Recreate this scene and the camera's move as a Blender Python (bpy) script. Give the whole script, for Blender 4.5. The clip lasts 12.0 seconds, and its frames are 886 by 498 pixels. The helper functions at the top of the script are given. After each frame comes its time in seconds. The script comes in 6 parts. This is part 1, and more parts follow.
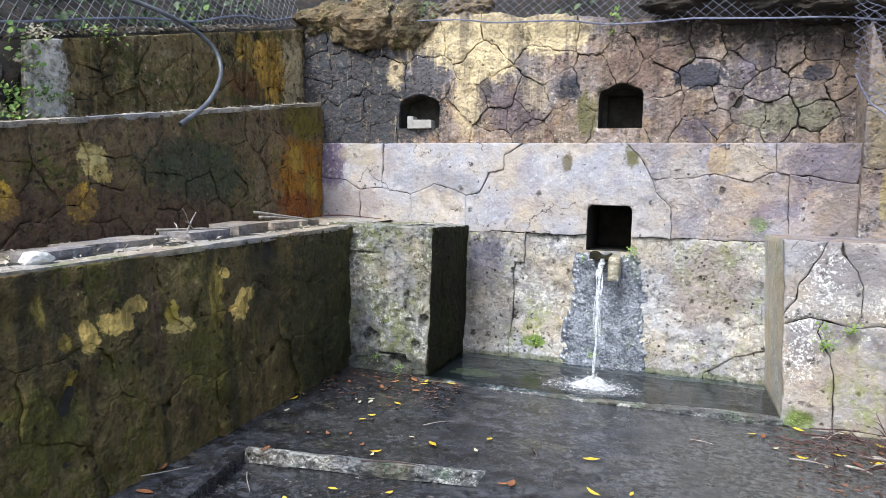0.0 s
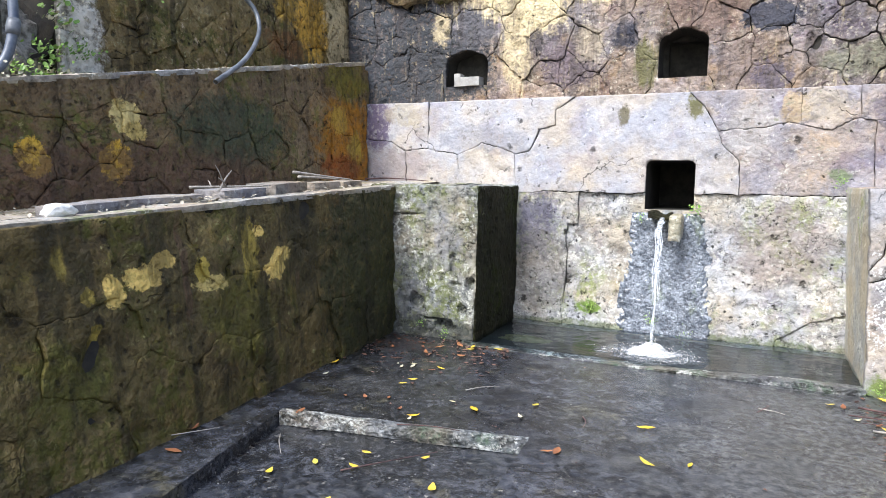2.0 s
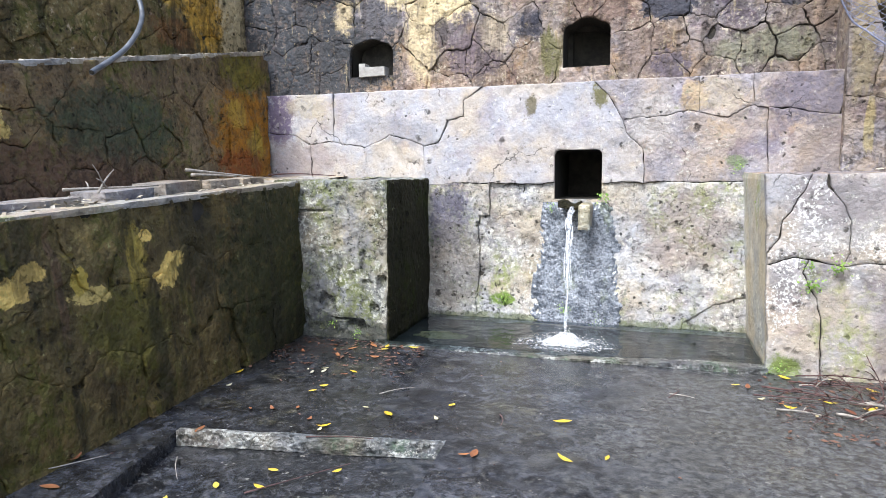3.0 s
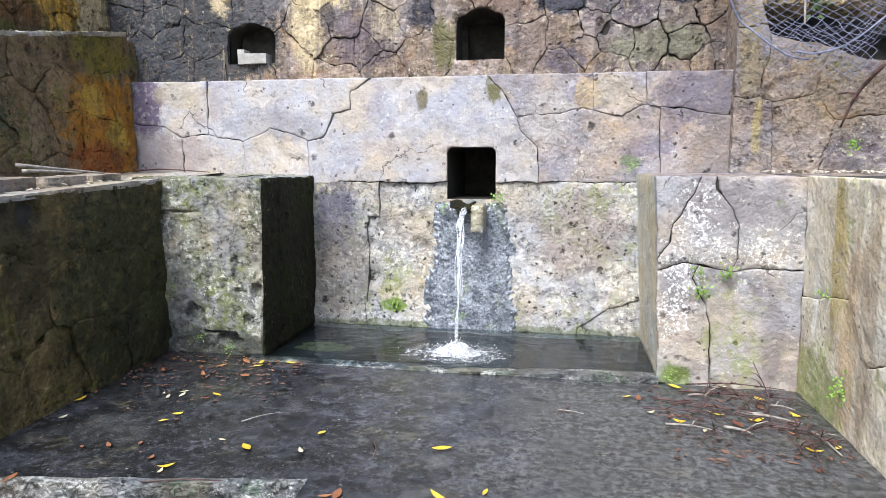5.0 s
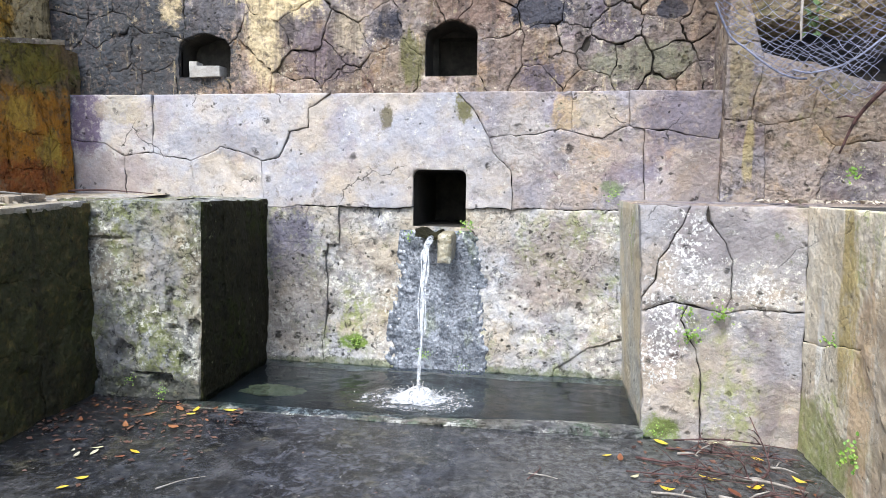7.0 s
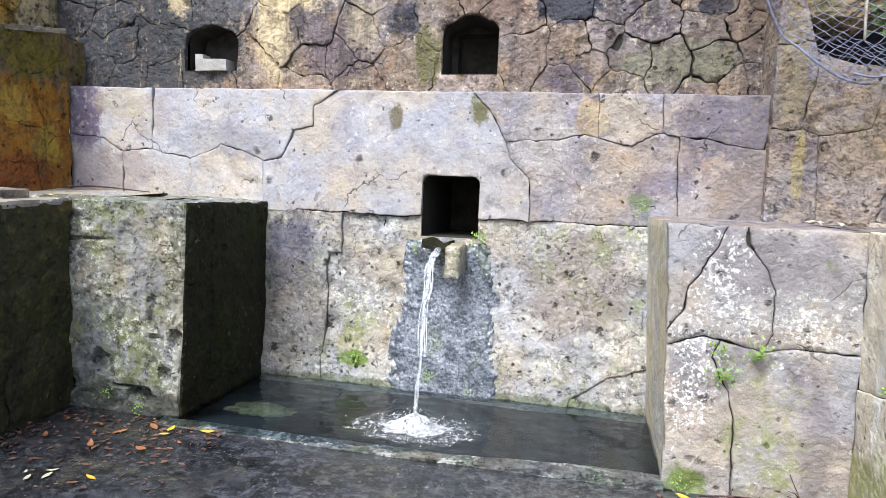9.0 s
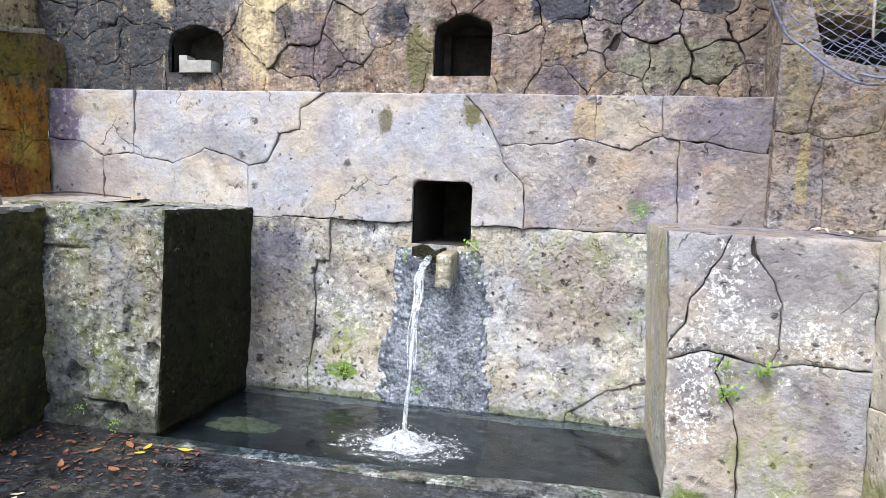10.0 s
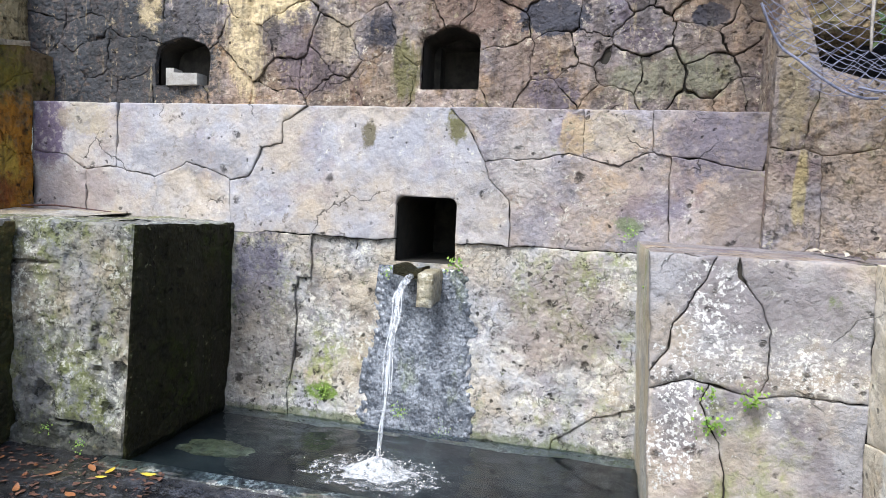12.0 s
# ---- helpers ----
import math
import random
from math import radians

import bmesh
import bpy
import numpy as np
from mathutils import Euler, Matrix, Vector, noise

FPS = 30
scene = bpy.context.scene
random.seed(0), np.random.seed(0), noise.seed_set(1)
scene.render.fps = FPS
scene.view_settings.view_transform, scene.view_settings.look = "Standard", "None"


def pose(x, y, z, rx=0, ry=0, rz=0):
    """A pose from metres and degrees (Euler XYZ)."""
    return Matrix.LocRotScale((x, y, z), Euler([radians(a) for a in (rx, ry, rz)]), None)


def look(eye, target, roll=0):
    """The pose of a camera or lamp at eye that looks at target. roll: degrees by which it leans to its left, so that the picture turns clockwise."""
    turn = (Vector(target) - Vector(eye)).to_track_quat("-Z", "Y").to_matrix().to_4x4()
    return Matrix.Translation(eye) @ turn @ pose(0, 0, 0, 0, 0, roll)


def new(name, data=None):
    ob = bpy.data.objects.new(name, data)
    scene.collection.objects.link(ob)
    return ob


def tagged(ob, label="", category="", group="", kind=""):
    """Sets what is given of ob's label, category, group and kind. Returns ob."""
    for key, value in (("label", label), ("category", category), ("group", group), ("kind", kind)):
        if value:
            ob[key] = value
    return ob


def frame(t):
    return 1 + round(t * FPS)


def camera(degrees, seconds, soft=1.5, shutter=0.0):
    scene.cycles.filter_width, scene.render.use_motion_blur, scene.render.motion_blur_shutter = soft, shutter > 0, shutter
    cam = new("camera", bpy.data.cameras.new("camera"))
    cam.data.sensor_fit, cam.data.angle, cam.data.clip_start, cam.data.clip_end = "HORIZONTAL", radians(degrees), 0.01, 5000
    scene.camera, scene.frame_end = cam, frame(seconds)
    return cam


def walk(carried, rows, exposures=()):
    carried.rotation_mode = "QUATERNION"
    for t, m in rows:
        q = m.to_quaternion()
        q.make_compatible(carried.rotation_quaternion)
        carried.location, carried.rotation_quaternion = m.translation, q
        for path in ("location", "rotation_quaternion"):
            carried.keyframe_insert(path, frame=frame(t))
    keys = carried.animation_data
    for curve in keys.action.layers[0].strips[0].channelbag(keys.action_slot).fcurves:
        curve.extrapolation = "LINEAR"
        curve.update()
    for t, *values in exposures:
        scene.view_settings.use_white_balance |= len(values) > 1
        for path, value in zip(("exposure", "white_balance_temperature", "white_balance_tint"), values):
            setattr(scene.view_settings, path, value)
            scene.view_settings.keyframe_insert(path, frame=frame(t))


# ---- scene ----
cam = camera(68.4, 12.0, soft=0.65)
PATH = [
    (0, (0.061, 0.066, 1.351), (-0.609, 1.945, 1.208), 1.8),
    (0.5, (0.077, 0.125, 1.268), (-0.598, 2.003, 1.126), 1.2),
    (1, (0.103, 0.188, 1.222), (-0.665, 2.027, 1.056), 0.9),
    (1.5, (0.107, 0.246, 1.223), (-0.723, 2.055, 1.017), 0.7),
    (2, (0.087, 0.319, 1.215), (-0.752, 2.122, 0.996), 0.8),
    (2.5, (0.078, 0.401, 1.218), (-0.693, 2.231, 0.985), 0.5),
    (2.9, (0.063, 0.452, 1.215), (-0.573, 2.334, 0.98), -0.3),
    (3, (0.071, 0.476, 1.224), (-0.53, 2.368, 0.982), -0.5),
    (3.5, (0.089, 0.558, 1.223), (-0.363, 2.489, 0.962), -1.0),
    (3.7, (0.097, 0.578, 1.235), (-0.316, 2.516, 0.968), -0.9),
    (5.5, (0.209, 0.976, 1.256), (-0.134, 2.931, 1.011), 0.2),
    (6, (0.217, 1.084, 1.267), (-0.108, 3.046, 1.051), 0.4),
    (6.5, (0.207, 1.197, 1.272), (-0.097, 3.164, 1.077), 0.7),
    (7, (0.238, 1.297, 1.265), (-0.067, 3.264, 1.071), 0.8),
    (7.5, (0.27, 1.402, 1.276), (-0.053, 3.367, 1.086), 1.2),
    (7.7, (0.275, 1.438, 1.262), (-0.062, 3.402, 1.089), 1.7),
    (9.5, (0.355, 1.778, 1.295), (-0.068, 3.724, 1.113), 2.5),
    (10, (0.348, 1.845, 1.302), (-0.06, 3.795, 1.129), 2.5),
    (10.5, (0.359, 1.888, 1.304), (-0.042, 3.841, 1.14), 2.5),
    (11, (0.401, 1.938, 1.308), (-0.005, 3.89, 1.149), 2.5),
    (11.5, (0.447, 1.976, 1.312), (0.026, 3.926, 1.167), 2.6),
    (12, (0.497, 2.013, 1.317), (0.042, 3.956, 1.188), 2.9),
]
walk(cam, [(t, look(eye, target, roll)) for t, eye, target, roll in PATH],
     [(0.0, 0.60), (1.0, 0.76), (2.0, 0.90), (3.5, 0.80), (5.5, 0.71), (7.5, 0.70), (9.5, 0.66), (12.0, 0.54)])

# ---- world, sun, exposure ----
world = bpy.data.worlds.new("overcast_sky")
scene.world = world
world.use_nodes = True
wt = world.node_tree
sky = wt.nodes.new("ShaderNodeTexSky")
sky.sky_type = "NISHITA"
sky.sun_disc = False
sky.sun_elevation, sky.sun_rotation = radians(53), radians(200)
sky.air_density, sky.dust_density = 1.0, 2.5
wt.nodes["Background"].inputs["Strength"].default_value = 0.175
wt.links.new(sky.outputs["Color"], wt.nodes["Background"].inputs["Color"])

sun_data = bpy.data.lights.new("sun", "SUN")
sun_data.energy, sun_data.angle, sun_data.color = 3.28, radians(24), (0.885, 0.94, 1.0)
sun = new("sun", sun_data)
sun.matrix_world = look((-2.0, -5.4, 7.6), (0, 0, 0))


# ---- node materials ----
class Nodes:
    """A material and short ways to add nodes to it."""

    def __init__(self, name):
        self.mat = bpy.data.materials.new(name)
        self.mat.use_nodes = True
        self.t = self.mat.node_tree
        self.shader = self.t.nodes["Principled BSDF"]
        self.place = self.t.nodes.new("ShaderNodeNewGeometry").outputs["Position"]

    def put(self, node, key, value):
        if value is None:
            return
        if isinstance(value, bpy.types.NodeSocket):
            self.t.links.new(value, node.inputs[key])
        else:
            node.inputs[key].default_value = value

    def math(self, op, a, b=None, c=None, clamp=False):
        n = self.t.nodes.new("ShaderNodeMath")
        n.operation, n.use_clamp = op, clamp
        for i, v in enumerate((a, b, c)):
            self.put(n, i, v)
        return n.outputs[0]

    def stretch(self, scale, shift=(0, 0, 0)):
        n = self.t.nodes.new("ShaderNodeMapping")
        self.put(n, "Vector", self.place)
        n.inputs["Scale"].default_value = scale
        n.inputs["Location"].default_value = shift
        return n.outputs[0]

    def noise(self, scale, detail=5.0, rough=0.6, vector=None, distort=0.0):
        n = self.t.nodes.new("ShaderNodeTexNoise")
        self.put(n, "Vector", self.place if vector is None else vector)
        self.put(n, "Scale", scale)
        self.put(n, "Detail", detail)
        self.put(n, "Roughness", rough)
        self.put(n, "Distortion", distort)
        return n.outputs["Fac"]

    def cells(self, scale, vector=None):
        n = self.t.nodes.new("ShaderNodeTexVoronoi")
        self.put(n, "Vector", self.place if vector is None else vector)
        self.put(n, "Scale", scale)
        return n.outputs["Distance"]

    def between(self, value, low, high, to_low=0.0, to_high=1.0):
        n = self.t.nodes.new("ShaderNodeMapRange")
        n.interpolation_type = "SMOOTHSTEP"
        for k, v in (("Value", value), ("From Min", low), ("From Max", high), ("To Min", to_low), ("To Max", to_high)):
            self.put(n, k, v)
        return n.outputs[0]

    def mix(self, fac, a, b, mode="MIX"):
        n = self.t.nodes.new("ShaderNodeMix")
        n.data_type, n.blend_type = "RGBA", mode
        self.put(n, 0, fac)
        for i, v in ((6, a), (7, b)):
            self.put(n, i, (*v, 1) if isinstance(v, tuple) and len(v) == 3 else v)
        return n.outputs[2]

    def random(self):
        return self.t.nodes.new("ShaderNodeObjectInfo").outputs["Random"]

    def axis(self, i):
        n = self.t.nodes.new("ShaderNodeSeparateXYZ")
        self.put(n, 0, self.place)
        return n.outputs[i]

    def edge_cells(self, scale, vector=None):
        n = self.t.nodes.new("ShaderNodeTexVoronoi")
        n.feature = "DISTANCE_TO_EDGE"
        self.put(n, "Vector", self.place if vector is None else vector)
        self.put(n, "Scale", scale)
        return n.outputs["Distance"]

    def bent(self, scale, amount):
        """The place, pushed about by noise, so that cells and cracks run unevenly."""
        jitter = self.t.nodes.new("ShaderNodeTexNoise")
        self.put(jitter, "Vector", self.place)
        self.put(jitter, "Scale", scale)
        self.put(jitter, "Detail", 5.0)
        n = self.t.nodes.new("ShaderNodeVectorMath")
        n.operation = "MULTIPLY_ADD"
        self.put(n, 0, jitter.outputs["Color"])
        n.inputs[1].default_value = (amount, amount, amount)
        self.put(n, 2, self.place)
        return n.outputs[0]

    def blot(self, centre, radii, ragged=0.5, scale=13.0, streaked=False):
        """A ragged patch round a place: 1 inside, 0 outside; a streaked one runs down the wall."""
        m = self.t.nodes.new("ShaderNodeMapping")
        m.vector_type = "TEXTURE"
        self.put(m, "Vector", self.place)
        m.inputs["Location"].default_value = centre
        m.inputs["Scale"].default_value = radii
        n = self.t.nodes.new("ShaderNodeVectorMath")
        n.operation = "LENGTH"
        self.put(n, 0, m.outputs[0])
        vector = self.stretch((1.3, 1.3, 0.16), centre) if streaked else None
        if 0.36 < ragged <= 0.7:
            core = self.between(n.outputs["Value"], 1.5, 0.2)
            grit = self.math("MULTIPLY_ADD", self.noise(scale * 0.7, 9, 0.74, vector), 2.6, -1.3)
            return self.between(self.math("ADD", core, grit), 0.22, 0.72)
        wobble = self.math("MULTIPLY_ADD", self.noise(scale, 9, 0.72, vector), ragged * 8, -ragged * 4)
        m = self.between(self.math("ADD", n.outputs["Value"], wobble), 1.06, 0.90)
        if ragged > 0.7:
            m = self.math("MULTIPLY", m, self.between(self.noise(58, 6, 0.66), 0.51, 0.55))
        return m

    def bump(self, height, strength, distance=0.01, under=None):
        n = self.t.nodes.new("ShaderNodeBump")
        self.put(n, "Height", height)
        n.inputs["Strength"].default_value = strength
        n.inputs["Distance"].default_value = distance
        self.put(n, "Normal", under)
        return n.outputs[0]

    def done(self, color, rough, normal=None, **more):
        self.put(self.shader, "Base Color", (*color, 1) if isinstance(color, tuple) and len(color) == 3 else color)
        self.put(self.shader, "Roughness", rough)
        self.put(self.shader, "Normal", normal)
        for k, v in more.items():
            self.put(self.shader, k.replace("_", " "), v)
        return self.mat


def stone_material(name, dark, mid, light, tint=0.25, lichen=0.0, lichen_color=(0.62, 0.60, 0.52), moss=0.0,
                   moss_color=(0.09, 0.11, 0.025), drips=0.0, drip_color=(0.035, 0.03, 0.025), pits=0.5, rough=0.88, relief=0.6,
                   stains_and_shade=(), speck=0.5, crust=0.4, hue=0.8, blotch=0.5, cracks=0.5, worms=0.0, gloss=0.3):
    """Weathered volcanic stone: broad tone, mottling, grain, pits, hair cracks, lichen, moss, drips, stained patches
    and painted shade.
    """
    n = Nodes(name)
    broad, mottle, grain = n.noise(0.9, 4, 0.55), n.noise(6.5, 9, 0.68), n.noise(55, 7, 0.7)
    tone = n.math("ADD", n.math("MULTIPLY", broad, 0.45), n.math("MULTIPLY", mottle, 0.55))
    color = n.mix(n.between(tone, 0.34, 0.50), dark, mid)
    color = n.mix(n.between(tone, 0.50, 0.66), color, light)
    r = n.random()
    warm = n.mix(r, (1.14, 1.0, 0.78), (0.88, 0.91, 1.06))
    color = n.mix(tint * 1.6, color, warm, "MULTIPLY")
    shade = n.math("MULTIPLY_ADD", n.math("FRACT", n.math("MULTIPLY", r, 7.31)), tint * 1.6, 1.0 - tint * 0.9)
    grey = n.t.nodes.new("ShaderNodeCombineColor")
    for i in range(3):
        n.put(grey, i, shade)
    color = n.mix(1.0, color, grey.outputs[0], "MULTIPLY")
    color = n.mix(n.between(grain, 0.42, 0.75, 0.0, speck), color, n.mix(0.5, color, (0.02, 0.018, 0.014)))
    tinge = n.noise(1.9, 5, 0.6, n.stretch((1, 1, 1), (2, 6, 4)))
    color = n.mix(hue, color, n.mix(n.between(tinge, 0.38, 0.62), (1.10, 0.99, 0.86), (0.87, 0.93, 1.11)), "MULTIPLY")
    if blotch:
        plum = n.between(n.noise(3.3, 9, 0.66, n.stretch((1, 1, 1), (9, 2, 6)), 0.5), 0.52, 0.62, 0, blotch)
        color = n.mix(plum, color, n.mix(1.0, color, (0.60, 0.54, 0.64), "MULTIPLY"))
        sand = n.between(n.noise(4.1, 9, 0.68, n.stretch((1, 1, 1), (1, 7, 12)), 0.4), 0.54, 0.63, 0, blotch)
        color = n.mix(sand, color, n.mix(1.0, color, (1.16, 1.04, 0.82), "MULTIPLY"))
    lump = n.noise(21, 4, 0.62)
    beads = n.cells(34)
    color = n.mix(n.between(lump, 0.47, 0.37, 0, crust), color, n.mix(0.75, color, (0.015, 0.013, 0.010)))
    color = n.mix(n.between(lump, 0.54, 0.64, 0, crust * 0.6), color, n.mix(0.5, color, light))
    bent = n.bent(22, 0.05)
    height = n.math("ADD", n.math("MULTIPLY", n.noise(6.5, 5, 0.6), 2.0), n.math("MULTIPLY", n.noise(48, 4, 0.6), 0.45))
    height = n.math("ADD", height, n.math("MULTIPLY", lump, 0.8 + 1.6 * crust))
    height = n.math("SUBTRACT", height, n.math("MULTIPLY", beads, 0.25 + 0.6 * crust))
    if moss:
        patch = n.math("MULTIPLY", n.between(n.noise(2.2, 9, 0.70, n.stretch((1, 1, 0.8), (3, 1, 7))), 0.62 - 0.22 * moss, 0.74 - 0.16 * moss), n.between(n.noise(16, 7, 0.7), 0.42, 0.56))
        color = n.mix(n.math("MULTIPLY", patch, 0.85), color, moss_color)
    if lichen:
        spots = n.between(n.noise(26, 8, 0.76), 0.60 - 0.10 * lichen, 0.66 - 0.09 * lichen)
        where = n.between(n.noise(2.6, 7, 0.64, n.stretch((1, 1, 1), (11, 4, 2))), 0.44, 0.58)
        color = n.mix(n.math("MULTIPLY", n.math("MULTIPLY", spots, where), 0.85), color, lichen_color)
    for mark in stains_and_shade:
        centre, radii, paint, amount, ragged = mark[:5]
        m = n.blot(centre, radii, ragged, streaked=len(mark) > 5)
        if ragged <= 0.36:
            m = n.math("MULTIPLY", m, n.between(lump, 0.34, 0.40, 0.75 * amount, amount))
        else:
            m = n.math("MULTIPLY", m, n.between(lump, 0.36, 0.48, 0.45 * amount, amount))
            paint = n.mix(n.between(mottle, 0.62, 0.40, 0, 0.45), paint, n.mix(0.5, paint, (0.03, 0.026, 0.022)))
        color = n.mix(m, color, paint)
    if drips:
        streak = n.noise(1.0, 6, 0.62, n.stretch((7.5, 7.5, 0.55)))
        color = n.mix(n.math("MULTIPLY", n.between(streak, 0.50, 0.62), drips), color, drip_color)
    if worms:
        groove = n.math("MULTIPLY", n.between(n.edge_cells(24, n.bent(30, 0.09)), 0.10, 0.02), n.between(n.noise(15, 7, 0.72, n.stretch((1, 1, 1), (2, 8, 5))), 0.51, 0.60))
        color = n.mix(n.math("MULTIPLY", groove, worms), color, n.mix(0.75, color, (0.014, 0.012, 0.010)))
        height = n.math("SUBTRACT", height, n.math("MULTIPLY", groove, 1.2 * worms))
    hole = n.math("MULTIPLY", n.between(n.cells(17, bent), 0.24, 0.12), n.between(n.noise(5.5, 5, 0.65, n.stretch((1, 1, 1), (5, 9, 1))), 0.495, 0.575))
    wide = n.math("MULTIPLY", n.between(n.cells(5.5, bent), 0.20, 0.10), n.between(n.noise(2.6, 3, 0.5, n.stretch((1, 1, 1), (8, 1, 3))), 0.47, 0.55))
    wide = n.math("MULTIPLY", wide, n.between(n.noise(30, 5, 0.7), 0.42, 0.52))
    hole = n.math("MAXIMUM", hole, wide)
    color = n.mix(n.math("MULTIPLY", hole, pits), color, n.mix(0.8, color, (0.012, 0.010, 0.008)))
    height = n.math("SUBTRACT", height, n.math("MULTIPLY", hole, 1.6 * pits))
    if cracks:
        seam = n.math("MULTIPLY", n.between(n.edge_cells(2.3, n.bent(5, 0.30)), 0.013, 0.004), n.between(n.noise(2.2, 5, 0.6, n.stretch((1, 1, 1), (6, 3, 9))), 0.56, 0.63))
        color = n.mix(n.math("MULTIPLY", seam, cracks), color, n.mix(0.85, color, (0.010, 0.009, 0.008)))
        height = n.math("SUBTRACT", height, n.math("MULTIPLY", seam, 1.8 * cracks))
    normal = n.bump(height, min(1.0, relief), 0.020)
    rough_socket = n.between(mottle, 0.3, 0.7, rough - 0.10, min(1.0, rough + 0.08))
    return n.done(color, rough_socket, normal, Specular_IOR_Level=gloss)


def plain_material(name, a, b, scale=8.0, rough=0.7, relief=0.3, distance=0.005, **more):
    n = Nodes(name)
    m = n.noise(scale, 7, 0.65)
    g = n.noise(scale * 9, 5, 0.6)
    color = n.mix(n.between(m, 0.35, 0.65), a, b)
    color = n.mix(n.between(g, 0.45, 0.8, 0, 0.4), color, n.mix(0.6, color, (0.01, 0.01, 0.01)))
    return n.done(color, n.between(m, 0.3, 0.7, rough - 0.08, rough + 0.08), n.bump(n.math("ADD", m, n.math("MULTIPLY", g, 0.4)), relief, distance), **more)


TAN = (0.62, 0.50, 0.31)
m_rear_mid = stone_material("pale_ashlar", (0.315, 0.297, 0.282), (0.435, 0.417, 0.400), (0.525, 0.505, 0.487), 0.08, 0.25, drips=0.06, pits=0.95, relief=0.40, crust=0.16, speck=0.25, blotch=0.35, cracks=0.8, stains_and_shade=(
    ((-3.08, 5.7, 1.70), (0.17, 0.5, 0.28), (0.13, 0.10, 0.16), 0.95, 0.40),
    ((-2.78, 5.7, 1.78), (0.22, 0.5, 0.14), (0.46, 0.39, 0.27), 0.6, 0.45),
    ((-0.31, 5.7, 1.80), (0.06, 0.5, 0.13), (0.15, 0.14, 0.06), 0.95, 0.45),
    ((-2.10, 5.7, 1.56), (0.40, 0.5, 0.12), (0.30, 0.305, 0.345), 0.6, 0.6),
    ((-1.75, 5.7, 1.52), (0.16, 0.5, 0.14), (0.31, 0.31, 0.34), 0.6, 0.6),
    ((-2.9, 5.7, 1.30), (0.4, 0.5, 0.2), (0.31, 0.255, 0.245), 0.7, 0.5),
    ((-0.84, 5.7, 1.73), (0.05, 0.5, 0.09), (0.14, 0.12, 0.07), 0.9, 0.55)))
m_rear_east = stone_material("brownish_ashlar", (0.25, 0.22, 0.205), (0.37, 0.332, 0.312), (0.48, 0.445, 0.425), 0.10, 0.4, (0.56, 0.53, 0.46), 0.1, (0.16, 0.20, 0.07), 0.12, (0.17, 0.14, 0.13), pits=1.0, relief=0.55, crust=0.24, speck=0.35, blotch=0.7, cracks=0.8, worms=0.25, stains_and_shade=(
    ((1.18, 5.7, 1.70), (0.36, 0.5, 0.24), (0.17, 0.15, 0.18), 0.9, 0.42),
    ((0.36, 5.7, 1.74), (0.10, 0.5, 0.14), (0.46, 0.34, 0.20), 0.8, 0.5),
    ((0.56, 5.7, 1.76), (0.18, 0.5, 0.14), (0.46, 0.39, 0.28), 0.6, 0.5),
    ((0.05, 5.7, 1.60), (0.20, 0.5, 0.24), (0.47, 0.44, 0.42), 0.7, 0.5),
    ((1.25, 5.7, 1.28), (0.24, 0.5, 0.30), (0.23, 0.19, 0.17), 0.7, 0.45),
    ((0.66, 5.7, 1.27), (0.08, 0.5, 0.05), (0.14, 0.20, 0.07), 0.7, 0.6)))
m_rear_low = stone_material("lichened_ashlar", (0.25, 0.23, 0.20), (0.45, 0.425, 0.37), (0.59, 0.57, 0.52), 0.08, 0.9, (0.65, 0.63, 0.55), 0.72, (0.25, 0.28, 0.10), 0.08, pits=1.0,
    relief=0.60, crust=0.30, worms=0.8, blotch=0.45, stains_and_shade=(
    ((-1.52, 5.65, 0.85), (0.20, 0.5, 0.34), (0.13, 0.12, 0.17), 0.85, 0.4),
    ((-1.45, 5.65, 0.45), (0.28, 0.5, 0.40), (0.21, 0.19, 0.17), 0.65, 0.4),
    ((0.32, 5.65, 0.72), (0.36, 0.5, 0.34), (0.27, 0.22, 0.21), 0.65, 0.45),
    ((-0.455, 5.62, 0.38), (0.30, 0.5, 0.62), (0.22, 0.235, 0.26), 0.8, 0.45),
    ((-1.05, 5.62, 0.17), (0.10, 0.5, 0.06), (0.14, 0.22, 0.03), 0.95, 0.5),
    ((-0.60, 5.62, 0.02), (1.6, 0.5, 0.05), (0.10, 0.13, 0.04), 0.7, 0.4)))
TAN_PALE, SOOT_BLUE = (0.74, 0.60, 0.36), (0.062, 0.066, 0.075)
